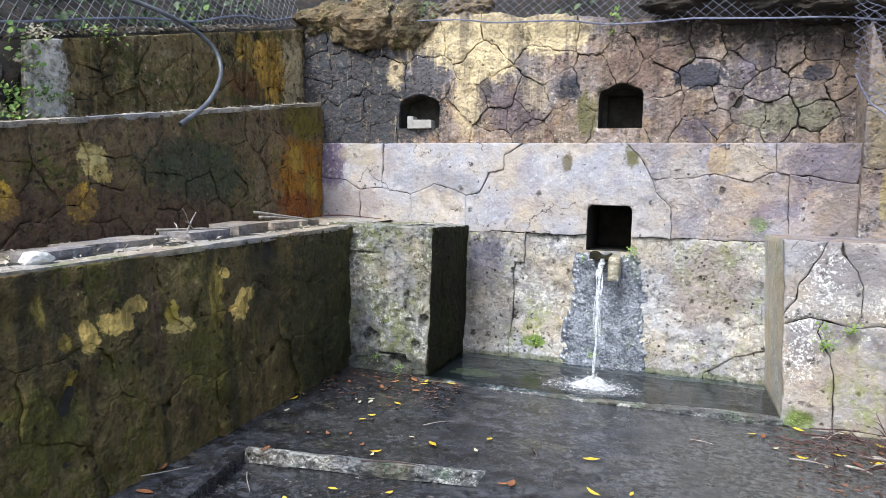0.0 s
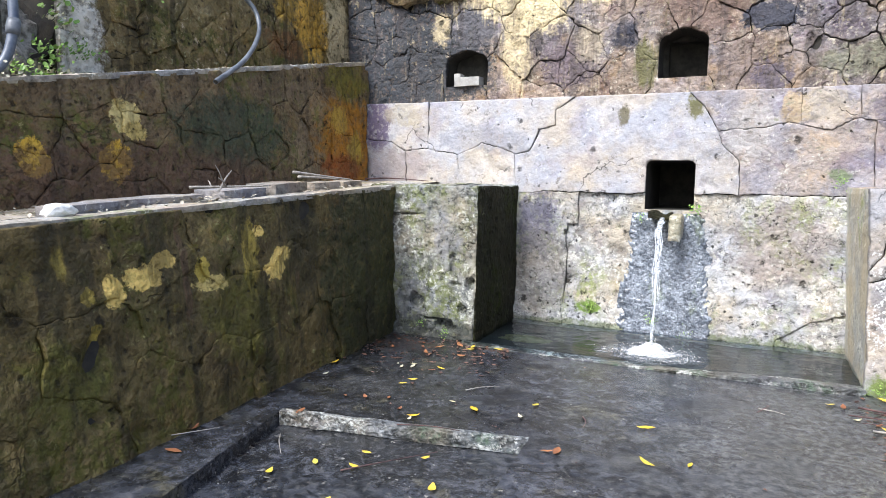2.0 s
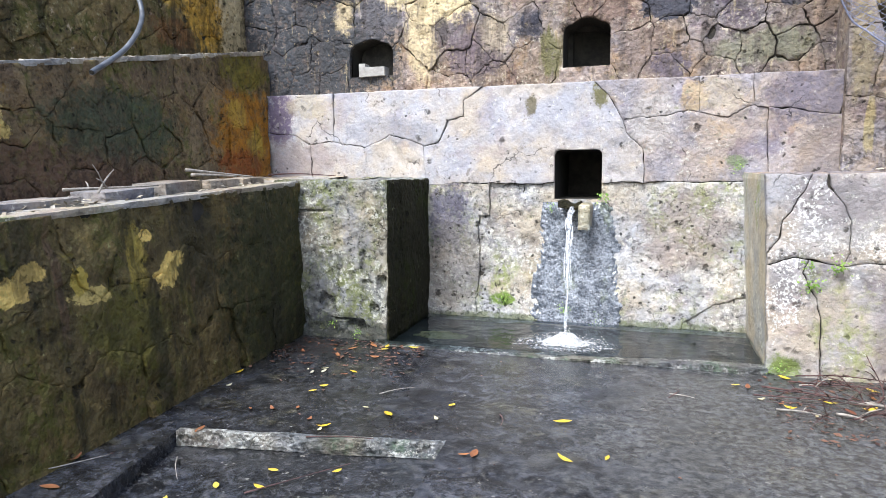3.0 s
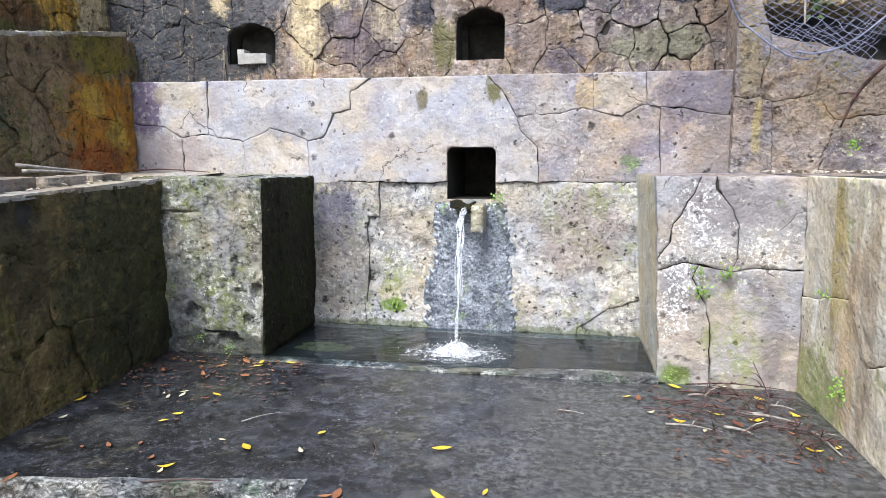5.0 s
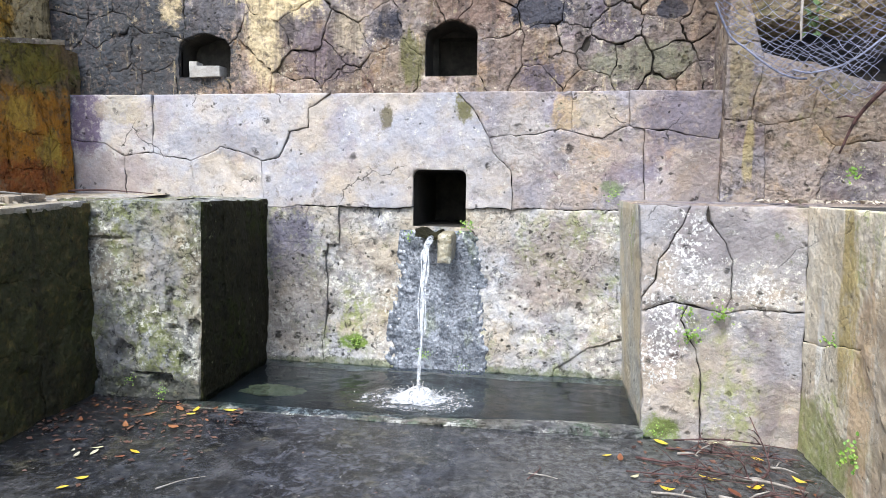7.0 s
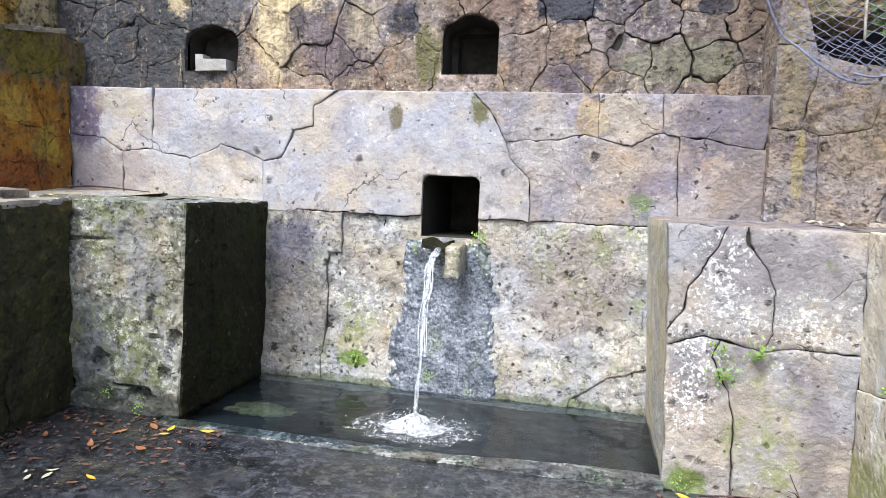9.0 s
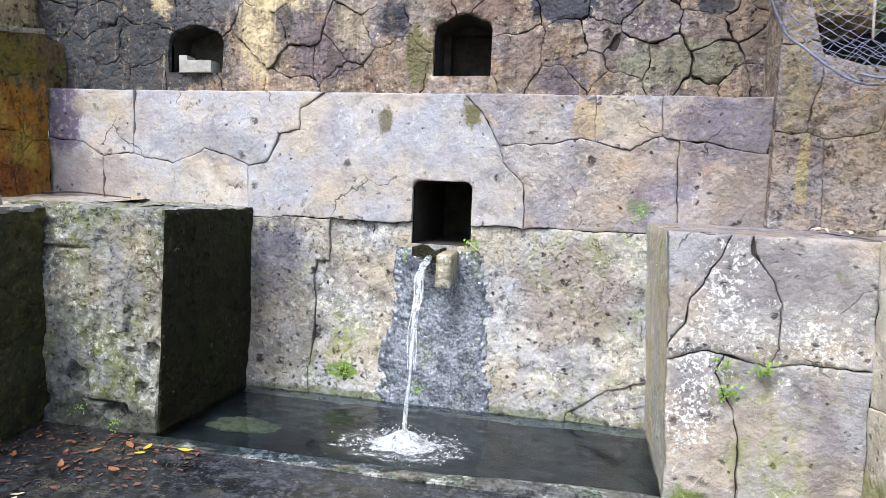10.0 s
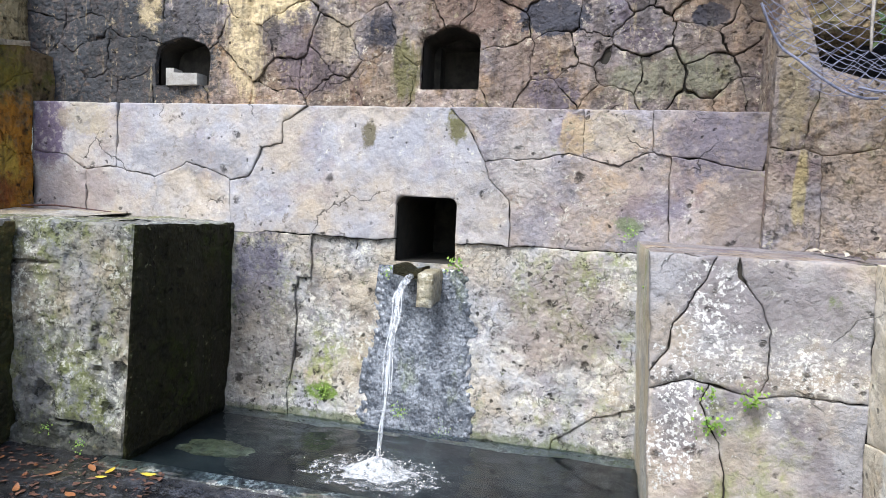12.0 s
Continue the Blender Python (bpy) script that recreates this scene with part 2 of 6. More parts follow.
m_rear_up = stone_material("dark_polygonal_stone", (0.13, 0.10, 0.085), (0.27, 0.222, 0.188), (0.42, 0.365, 0.315), 0.26, 0.6, (0.52, 0.46, 0.36), 0.2, (0.11, 0.11, 0.035), 0.55, (0.075, 0.062, 0.060), pits=0.9, relief=0.75, crust=0.45, blotch=0.9, hue=1.0, cracks=0.7, worms=0.35, stains_and_shade=(
    ((-3.25, 6.0, 2.40), (1.00, 0.6, 0.9), SOOT_BLUE, 1.0, 0.4),
    ((-2.60, 6.0, 2.25), (0.60, 0.6, 0.45), (0.060, 0.062, 0.068), 1.0, 0.4),
    ((-2.28, 6.0, 2.60), (0.26, 0.6, 0.22), (0.12, 0.115, 0.125), 1.0, 0.4),
    ((-0.92, 6.0, 2.42), (0.14, 0.6, 0.12), (0.045, 0.045, 0.06), 1.0, 0.4),
    ((-1.40, 6.0, 2.20), (0.28, 0.6, 0.22), (0.17, 0.13, 0.145), 0.9, 0.45),
    ((-0.30, 6.0, 2.60), (0.40, 0.6, 0.30), (0.19, 0.125, 0.10), 0.85, 0.45),
    ((0.00, 6.0, 2.15), (0.22, 0.6, 0.22), (0.22, 0.165, 0.145), 0.7, 0.45),
    ((0.20, 6.0, 2.03), (0.16, 0.6, 0.14), (0.12, 0.10, 0.13), 0.85, 0.45),
    ((-1.75, 6.0, 2.93), (0.85, 0.6, 0.30), TAN_PALE, 1.0, 0.4, "streaked"),
    ((-1.05, 6.0, 2.92), (0.34, 0.6, 0.22), TAN_PALE, 1.0, 0.4),
    ((-1.72, 6.0, 2.64), (0.34, 0.6, 0.18), TAN_PALE, 1.0, 0.4),
    ((-1.88, 6.0, 2.36), (0.16, 0.6, 0.40), TAN, 0.95, 0.4, "streaked"),
    ((-2.62, 6.0, 2.60), (0.10, 0.6, 0.16), TAN, 0.9, 0.45),
    ((-1.22, 6.0, 2.36), (0.14, 0.6, 0.18), (0.46, 0.38, 0.27), 0.8, 0.45),
    ((-1.70, 6.0, 2.42), (0.08, 0.6, 0.12), (0.10, 0.085, 0.085), 0.9, 0.45, "streaked"),
    ((-0.10, 6.0, 2.83), (0.08, 0.6, 0.07), (0.52, 0.41, 0.24), 0.9, 0.45),
    ((0.17, 5.95, 2.47), (0.22, 0.6, 0.11), (0.050, 0.052, 0.068), 0.95, 0.2),
    ((1.03, 5.9, 2.46), (0.10, 0.6, 0.07), (0.050, 0.050, 0.065), 0.95, 0.15),
    ((-0.75, 6.0, 2.18), (0.10, 0.6, 0.22), (0.15, 0.14, 0.05), 0.85, 0.4, "streaked"),
    # shadow of the earth overhang, painted as a dark band on the wall top
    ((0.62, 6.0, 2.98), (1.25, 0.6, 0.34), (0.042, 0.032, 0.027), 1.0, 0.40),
    ((0.85, 6.0, 2.12), (0.40, 0.6, 0.14), (0.20, 0.20, 0.135), 0.75, 0.4)))
FLAKE, FLAKE_DIM = (0.78, 0.54, 0.16), (0.52, 0.38, 0.08)
m_left_low = stone_material("mossy_render", (0.066, 0.047, 0.020), (0.140, 0.102, 0.040), (0.22, 0.168, 0.068), 0.10, 0.15, (0.30, 0.28, 0.12), 0.8, (0.086, 0.084, 0.014), 0.6, (0.022, 0.019, 0.012), pits=0.9, rough=0.62, relief=0.85, hue=0.15, blotch=0.55, cracks=0.6, worms=0.3, gloss=0.22, stains_and_shade=(
    ((-2.42, 2.24, 0.71), (0.4, 0.056, 0.072), FLAKE, 1.0, 0.22),
    ((-2.42, 2.40, 0.74), (0.4, 0.112, 0.054), FLAKE, 1.0, 0.28),
    ((-2.42, 2.52, 0.81), (0.4, 0.075, 0.042), FLAKE, 1.0, 0.28),
    ((-2.42, 2.80, 0.66), (0.4, 0.112, 0.042), (0.62, 0.46, 0.16), 1.0, 0.28),
    ((-2.42, 2.75, 0.73), (0.4, 0.044, 0.072), FLAKE_DIM, 0.95, 0.28),
    ((-2.42, 3.31, 0.68), (0.4, 0.088, 0.072), FLAKE, 1.0, 0.28),
    ((-2.42, 3.38, 0.75), (0.4, 0.075, 0.060), FLAKE, 1.0, 0.28),
    ((-2.42, 3.12, 0.76), (0.4, 0.075, 0.216), FLAKE_DIM, 0.95, 0.5),
    ((-2.42, 3.20, 0.90), (0.4, 0.037, 0.036), FLAKE, 0.9, 0.30),
    ((-2.42, 2.11, 0.70), (0.4, 0.037, 0.036), FLAKE_DIM, 0.9, 0.30),
    ((-2.42, 2.12, 0.52), (0.4, 0.031, 0.072), FLAKE_DIM, 0.9, 0.30),
    ((-2.42, 2.02, 0.85), (0.4, 0.037, 0.072), FLAKE_DIM, 0.7, 0.45),
    ((-2.42, 1.97, 0.38), (0.4, 0.20, 0.20), (0.105, 0.108, 0.014), 0.6, 0.40),
    ((-2.40, 3.00, 0.45), (0.4, 0.30, 0.25), (0.115, 0.105, 0.018), 0.7, 0.45),
    # dark algae, with the shade of the wall's far end painted in
    ((-2.40, 4.45, 0.50), (0.5, 0.75, 0.9), (0.030, 0.034, 0.011), 0.9, 0.5),
    ((-2.42, 3.60, 0.80), (0.4, 0.20, 0.40), (0.040, 0.034, 0.016), 0.8, 0.45, "streaked"),
    ((-2.42, 2.64, 0.75), (0.4, 0.03, 0.30), (0.17, 0.10, 0.06), 0.8, 0.45, "streaked")))
m_left_mid = stone_material("dark_mossy_polygonal_stone", (0.088, 0.060, 0.034), (0.190, 0.134, 0.074), (0.29, 0.215, 0.118), 0.26, 0.15, (0.28, 0.25, 0.12), 0.75, (0.115, 0.122, 0.024), 0.35, (0.030, 0.024, 0.018), pits=0.9, rough=0.66, relief=1.0, hue=0.15, blotch=0.6, cracks=0.45, worms=0.45, gloss=0.22, stains_and_shade=(
    ((-3.2, 5.36, 1.50), (0.5, 0.52, 0.50), (0.36, 0.155, 0.018), 1.0, 0.45),
    ((-3.2, 5.18, 1.70), (0.5, 0.16, 0.13), (0.50, 0.31, 0.05), 0.95, 0.42),
    ((-3.2, 5.42, 1.44), (0.5, 0.14, 0.16), (0.42, 0.30, 0.05), 0.8, 0.45),
    ((-3.2, 5.20, 1.28), (0.5, 0.34, 0.15), (0.26, 0.075, 0.018), 0.9, 0.40),
    ((-3.2, 5.30, 2.05), (0.5, 0.34, 0.20), (0.17, 0.14, 0.022), 0.9, 0.45),
    ((-3.2, 3.00, 1.55), (0.5, 0.10, 0.10), (0.66, 0.52, 0.22), 1.0, 0.24),
    ((-3.2, 3.06, 1.46), (0.5, 0.08, 0.06), (0.58, 0.43, 0.15), 1.0, 0.24),
    ((-3.2, 2.93, 1.27), (0.5, 0.10, 0.12), (0.74, 0.45, 0.06), 1.0, 0.24),
    ((-3.2, 2.45, 1.28), (0.5, 0.10, 0.10), (0.70, 0.43, 0.06), 1.0, 0.24),
    ((-3.2, 3.90, 1.50), (0.5, 0.60, 0.28), (0.055, 0.075, 0.045), 0.85, 0.40),
    ((-3.2, 3.00, 1.18), (0.5, 1.4, 0.22), (0.135, 0.075, 0.050), 0.8, 0.40)))
m_left_top = stone_material("mossy_old_masonry", (0.115, 0.084, 0.042), (0.24, 0.178, 0.078), (0.37, 0.290, 0.145), 0.30, 0.35, (0.38, 0.35, 0.2), 0.8, (0.085, 0.092, 0.016), 0.6, (0.028, 0.021, 0.012), pits=0.9, relief=1.0, hue=0.2, blotch=0.6, cracks=0.8, worms=0.4, stains_and_shade=(
    ((-3.65, 5.45, 2.55), (0.5, 0.34, 0.32), (0.70, 0.40, 0.07), 1.0, 0.42),
    ((-3.65, 5.85, 2.60), (0.5, 0.24, 0.45), (0.62, 0.50, 0.30), 0.95, 0.40),
    ((-3.65, 5.05, 2.66), (0.5, 0.16, 0.14), (0.44, 0.27, 0.05), 0.95, 0.40),
    ((-3.65, 5.05, 2.35), (0.5, 0.30, 0.14), (0.22, 0.10, 0.04), 0.8, 0.45),
    ((-3.65, 3.06, 2.05), (0.5, 0.17, 0.6), (0.86, 0.79, 0.69), 1.0, 0.38)))
m_pillar = stone_material("rough_pillar_stone", (0.13, 0.125, 0.100), (0.262, 0.255, 0.215), (0.405, 0.398, 0.345), 0.05, 0.85, (0.52, 0.515, 0.44), 0.8, (0.15, 0.165, 0.055), 0.30, pits=0.75, relief=0.70, crust=0.26, blotch=0.35, worms=0.9, cracks=0.6, stains_and_shade=(
    ((-2.05, 4.7, 0.02), (0.55, 0.4, 0.16), (0.060, 0.065, 0.058), 0.9, 0.45),
    ((-2.25, 4.75, 0.35), (0.10, 0.4, 0.25), (0.12, 0.12, 0.13), 0.7, 0.5),
    ((-1.95, 4.75, 0.75), (0.12, 0.4, 0.20), (0.22, 0.22, 0.24), 0.6, 0.5)))
# algae green, deepened so the shade of the pillar's right side is included
m_pillar_side = stone_material("shade_dark_algae_stone", (0.010, 0.010, 0.005), (0.022, 0.021, 0.010), (0.040, 0.037, 0.018), 0.05, 0.1, (0.2, 0.2, 0.12), 0.8, (0.026, 0.034, 0.006), 0.3, pits=0.9, rough=0.85, relief=0.9, hue=0.1, gloss=0.15)
m_pier = stone_material("white_lichened_slabs", (0.285, 0.262, 0.238), (0.415, 0.388, 0.35), (0.52, 0.49, 0.445), 0.14, 0.45, (0.68, 0.66, 0.58), 0.30, (0.27, 0.29, 0.12), 0.10, pits=0.8, relief=0.50, crust=0.22, speck=0.3, blotch=0.55, cracks=0.6, worms=0.2, stains_and_shade=(
    ((1.12, 4.6, 1.05), (0.34, 0.5, 0.18), (0.25, 0.225, 0.23), 0.8, 0.45),
    ((1.36, 4.6, 0.30), (0.07, 0.5, 0.24), (0.19, 0.155, 0.165), 0.5, 0.6, "streaked"),
    ((0.82, 4.6, 0.55), (0.08, 0.5, 0.18), (0.21, 0.20, 0.21), 0.8, 0.45),
    ((0.93, 4.6, 0.93), (0.11, 0.5, 0.18), (0.80, 0.79, 0.76), 0.9, 0.85),
    ((0.86, 4.6, 0.52), (0.10, 0.5, 0.26), (0.80, 0.79, 0.76), 0.95, 0.85),
    ((1.26, 4.6, 0.78), (0.16, 0.5, 0.08), (0.78, 0.77, 0.73), 0.8, 0.8),
    ((0.85, 4.6, 0.04), (0.10, 0.5, 0.09), (0.16, 0.22, 0.04), 0.9, 0.5)))
m_right = stone_material("streaked_yellowish_slabs", (0.47, 0.415, 0.31), (0.65, 0.585, 0.455), (0.74, 0.685, 0.57), 0.10, 0.7, (0.76, 0.73, 0.62), 0.45, (0.38, 0.41, 0.15), 0.14, (0.30, 0.22, 0.15), pits=0.7, relief=0.40, crust=0.24, speck=0.3, hue=0.3, blotch=0.35, worms=0.3, stains_and_shade=(
    ((1.48, 4.05, 0.45), (0.4, 0.12, 0.60), (0.52, 0.32, 0.15), 0.6, 0.55, "streaked"),
    ((1.48, 4.20, 0.75), (0.4, 0.08, 0.50), (0.50, 0.38, 0.13), 0.8, 0.5, "streaked"),
    ((1.48, 3.85, 0.55), (0.4, 0.10, 0.60), (0.40, 0.29, 0.18), 0.6, 0.55, "streaked"),
    ((1.48, 4.46, 0.62), (0.4, 0.05, 0.30), (0.80, 0.78, 0.72), 0.95, 0.5, "streaked"),
    ((1.48, 4.45, 0.12), (0.4, 0.40, 0.22), (0.25, 0.29, 0.08), 0.75, 0.5)))
m_wing = stone_material("brown_bank_wall_stone", (0.17, 0.143, 0.125), (0.28, 0.242, 0.214), (0.385, 0.342, 0.30), 0.20, 0.45, (0.50, 0.45, 0.34), 0.25, (0.17, 0.16, 0.06), 0.25, (0.10, 0.075, 0.065), pits=0.9, relief=0.8, crust=0.4, blotch=0.8, worms=0.4, stains_and_shade=(
    ((1.47, 5.5, 1.50), (0.04, 0.5, 0.20), (0.40, 0.32, 0.10), 0.5, 0.6, "streaked"),
    ((1.40, 5.5, 2.05), (0.08, 0.5, 0.40), (0.30, 0.24, 0.12), 0.6, 0.6, "streaked")))
m_jamb = stone_material("pale_greenish_jamb", (0.36, 0.33, 0.25), (0.50, 0.465, 0.36), (0.60, 0.57, 0.46), 0.0, 0.5, (0.66, 0.64, 0.5), 0.45, (0.33, 0.36, 0.13), pits=0.4, relief=0.3, crust=0.15, speck=0.3, blotch=0.2, cracks=0.3)
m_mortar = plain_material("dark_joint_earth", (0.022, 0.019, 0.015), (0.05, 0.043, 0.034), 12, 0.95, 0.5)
# niche stone coloured dark so that the shade of the recess is in it
m_niche = plain_material("shade_dark_niche_stone", (0.034, 0.032, 0.028), (0.085, 0.078, 0.066), 9, 0.95, 0.6)
m_rock = stone_material("earthy_rock", (0.050, 0.040, 0.026), (0.17, 0.130, 0.078), (0.38, 0.30, 0.17), 0.1, 0.5, (0.50, 0.40, 0.22), 0.6, (0.08, 0.09, 0.02), 0.4, relief=1.0)
# soil brown, lowered to carry the shade of plants on the banks
m_soil = plain_material("shaded_leaf_littered_soil", (0.010, 0.008, 0.006), (0.045, 0.034, 0.024), 9, 0.95, 1.0, 0.05)
m_dry = plain_material("pale_dry_litter", (0.10, 0.085, 0.07), (0.42, 0.38, 0.34), 20, 0.95, 0.9, 0.02)
m_ledge = stone_material("bleached_terrace_top", (0.22, 0.20, 0.16), (0.36, 0.335, 0.285), (0.48, 0.45, 0.40), 0.1, 0.6, (0.6, 0.58, 0.5), 0.5, (0.16, 0.19, 0.06), pits=0.5)
m_slab = stone_material("grey_flat_slab", (0.20, 0.185, 0.17), (0.33, 0.31, 0.285), (0.44, 0.42, 0.39), 0.3, 0.3, pits=0.4, relief=0.5)
m_basin_kerb = stone_material("green_stained_kerb", (0.050, 0.051, 0.047), (0.15, 0.15, 0.135), (0.33, 0.325, 0.30), 0.05, 1.1, (0.60, 0.60, 0.56), 0.55, (0.075, 0.125, 0.075), pits=0.8, rough=0.55, relief=0.9, crust=0.7, worms=0.7)


def wet_concrete():
    n = Nodes("wet_dark_concrete")
    broad, mottle, grain = n.noise(0.8, 5, 0.6), n.noise(5.0, 9, 0.7, None, 0.5), n.noise(70, 6, 0.65)
    patch = n.noise(11, 8, 0.72, None, 0.4)
    color = n.mix(n.between(mottle, 0.40, 0.58), (0.007, 0.008, 0.011), (0.040, 0.044, 0.056))
    color = n.mix(n.between(patch, 0.52, 0.60, 0, 0.75), color, (0.090, 0.094, 0.110))
    color = n.mix(n.between(patch, 0.46, 0.38, 0, 0.8), color, (0.004, 0.004, 0.006))
    color = n.mix(n.between(broad, 0.42, 0.62, 0, 0.7), color, (0.016, 0.016, 0.016))
    slime = n.math("MULTIPLY", n.between(n.noise(2.7, 7, 0.7, n.stretch((1, 1, 1), (4, 8, 1))), 0.54, 0.64), 0.7)
    color = n.mix(n.math("MULTIPLY", slime, n.between(patch, 0.42, 0.56)), color, (0.085, 0.076, 0.044))
    color = n.mix(n.between(grain, 0.54, 0.70, 0, 0.6), color, (0.085, 0.085, 0.085))
    color = n.mix(n.between(n.noise(34, 2, 0.5), 0.69, 0.73, 0, 0.7), color, (0.26, 0.25, 0.22))
    grit = n.noise(27, 7, 0.74, None, 0.3)
    color = n.mix(n.between(grit, 0.53, 0.62, 0, 0.55), color, (0.105, 0.102, 0.098))
    color = n.mix(n.between(grit, 0.46, 0.39, 0, 0.7), color, (0.004, 0.004, 0.005))
    damp = n.between(n.noise(1.3, 7, 0.65, n.stretch((1, 1, 1), (7, 2, 5))), 0.54, 0.64)
    color = n.mix(n.math("MULTIPLY", damp, 0.5), color, n.mix(n.between(mottle, 0.4, 0.6), (0.022, 0.021, 0.020), (0.075, 0.073, 0.070)))
    # one broad, paler grey patch over the right part of the floor
    pale_patch = n.blot((0.75, 3.6, 0.0), (1.0, 1.5, 1.0), 0.45, 9.0)
    color = n.mix(n.math("MULTIPLY", pale_patch, 0.38), color, n.mix(n.between(grit, 0.42, 0.58), (0.055, 0.058, 0.060), (0.175, 0.175, 0.168)))
    film = n.between(n.noise(1.7, 5, 0.6, n.stretch((1, 1, 1), (2, 3, 5))), 0.38, 0.56)
    rough = n.math("ADD", n.between(film, 0, 1, 0.28, 0.05), n.math("MULTIPLY", grain, 0.12))
    relief = n.bump(n.math("ADD", mottle, n.math("ADD", n.math("MULTIPLY", grain, 0.30), n.math("ADD", n.math("MULTIPLY", patch, 0.5), n.math("MULTIPLY", grit, 0.5)))), 0.38, 0.014)
    return n.done(color, rough, relief, Specular_IOR_Level=0.5)


m_floor = wet_concrete()


def water_material(name, depth_color):
    n = Nodes(name)
    wave = n.math("ADD", n.noise(4.5, 2, 0.45, n.stretch((1, 1.3, 1)), 1.0), n.math("MULTIPLY", n.noise(13, 2, 0.4, None, 0.8), 0.16))
    return n.done(depth_color, 0.03, n.bump(wave, 0.34, 0.02), IOR=1.33, Transmission_Weight=1.0)


m_water = water_material("clear_trough_water", (0.52, 0.68, 0.80))


def foam_material():
    n = Nodes("falling_white_water")
    m = n.noise(1.0, 4, 0.6, n.stretch((60, 60, 5)))
    n.put(n.shader, "Alpha", n.between(m, 0.34, 0.66, 0.12, 0.85))
    return n.done((0.90, 0.93, 0.96), 0.12, n.bump(m, 0.5, 0.01), IOR=1.33, Transmission_Weight=0.45)


m_stream = foam_material()


def splash_material():
    n = Nodes("splash_foam")
    m = n.noise(38, 6, 0.7)
    n.put(n.shader, "Alpha", n.between(m, 0.44, 0.74, 0.0, 0.62))
    return n.done((0.92, 0.94, 0.96), 0.35, n.bump(m, 0.6, 0.01))


m_foam = splash_material()
m_core = splash_material()
m_core.node_tree.nodes["Map Range"].inputs["From Min"].default_value = 0.28
m_core.node_tree.nodes["Map Range"].inputs["From Max"].default_value = 0.68
m_core.node_tree.nodes["Map Range"].inputs["To Min"].default_value = 0.08
m_wire = plain_material("bluish_galvanised_wire", (0.10, 0.105, 0.16), (0.27, 0.275, 0.36), 30, 0.6, 0.2)
m_wire_pale = plain_material("weathered_pale_wire", (0.26, 0.27, 0.31), (0.55, 0.56, 0.60), 30, 0.6, 0.2)
m_cable = plain_material("grey_steel_cable", (0.11, 0.12, 0.18), (0.24, 0.25, 0.33), 25, 0.6, 0.2)
m_hose = plain_material("grey_plastic_pipe", (0.07, 0.078, 0.09), (0.15, 0.16, 0.18), 10, 0.45, 0.15)
m_blue_hose = plain_material("blue_grey_pipe", (0.07, 0.085, 0.12), (0.15, 0.17, 0.21), 10, 0.45, 0.15)
m_twig = plain_material("damp_brown_twig", (0.030, 0.014, 0.014), (0.125, 0.062, 0.056), 30, 0.7, 0.5)
m_pale_twig = plain_material("bleached_stick", (0.20, 0.175, 0.15), (0.38, 0.345, 0.305), 30, 0.75, 0.5)
m_bark = plain_material("grey_tree_bark", (0.035, 0.030, 0.024), (0.12, 0.105, 0.085), 14, 0.9, 0.9, 0.02)
m_white = plain_material("white_stone", (0.62, 0.60, 0.57), (0.78, 0.77, 0.74), 12, 0.8, 0.4)
m_pale_block = plain_material("pale_cut_block", (0.30, 0.285, 0.26), (0.42, 0.405, 0.375), 12, 0.85, 0.4)


def leaf_material(name, a, b, rough=0.5):
    n = Nodes(name)
    r = n.random()
    island = n.t.nodes.new("ShaderNodeNewGeometry").outputs["Random Per Island"]
    mixed = n.math("FRACT", n.math("ADD", r, island))
    color = n.mix(mixed, a, b)
    color = n.mix(n.between(n.noise(60, 4, 0.6), 0.55, 0.75, 0, 0.6), color, n.mix(0.7, color, (0.05, 0.03, 0.01)))
    return n.done(color, rough, n.bump(n.noise(80, 3), 0.2, 0.003))


m_yellow = leaf_material("yellow_autumn_leaf", (0.62, 0.40, 0.03), (0.55, 0.46, 0.07))
m_brown = leaf_material("brown_fallen_leaf", (0.15, 0.05, 0.025), (0.33, 0.14, 0.055))
m_pale_leaf = leaf_material("bleached_fallen_leaf", (0.45, 0.42, 0.32), (0.56, 0.50, 0.30))
m_green = leaf_material("fresh_green_leaf", (0.10, 0.22, 0.03), (0.24, 0.36, 0.06))
m_ivy = leaf_material("dark_ivy_leaf", (0.035, 0.075, 0.020), (0.10, 0.16, 0.05))
m_litter = leaf_material("pale_leaf_litter", (0.18, 0.145, 0.11), (0.56, 0.50, 0.40), 0.8)


# ---- shape helpers ----
from mathutils import geometry

def mesh_object(name, verts, faces, material, parent=None, label="", smooth=False):
    data = bpy.data.meshes.new(name)
    data.from_pydata([tuple(v) for v in verts], [], faces)
    if smooth:
        data.polygons.foreach_set("use_smooth", [True] * len(data.polygons))
    data.materials.append(material)
    data.update()
    ob = new(name, data)
    ob.parent = parent
    return tagged(ob, label) if label else ob


def wobble(p, scale, amount):
    return noise.noise_vector(Vector(p) * scale) * amount


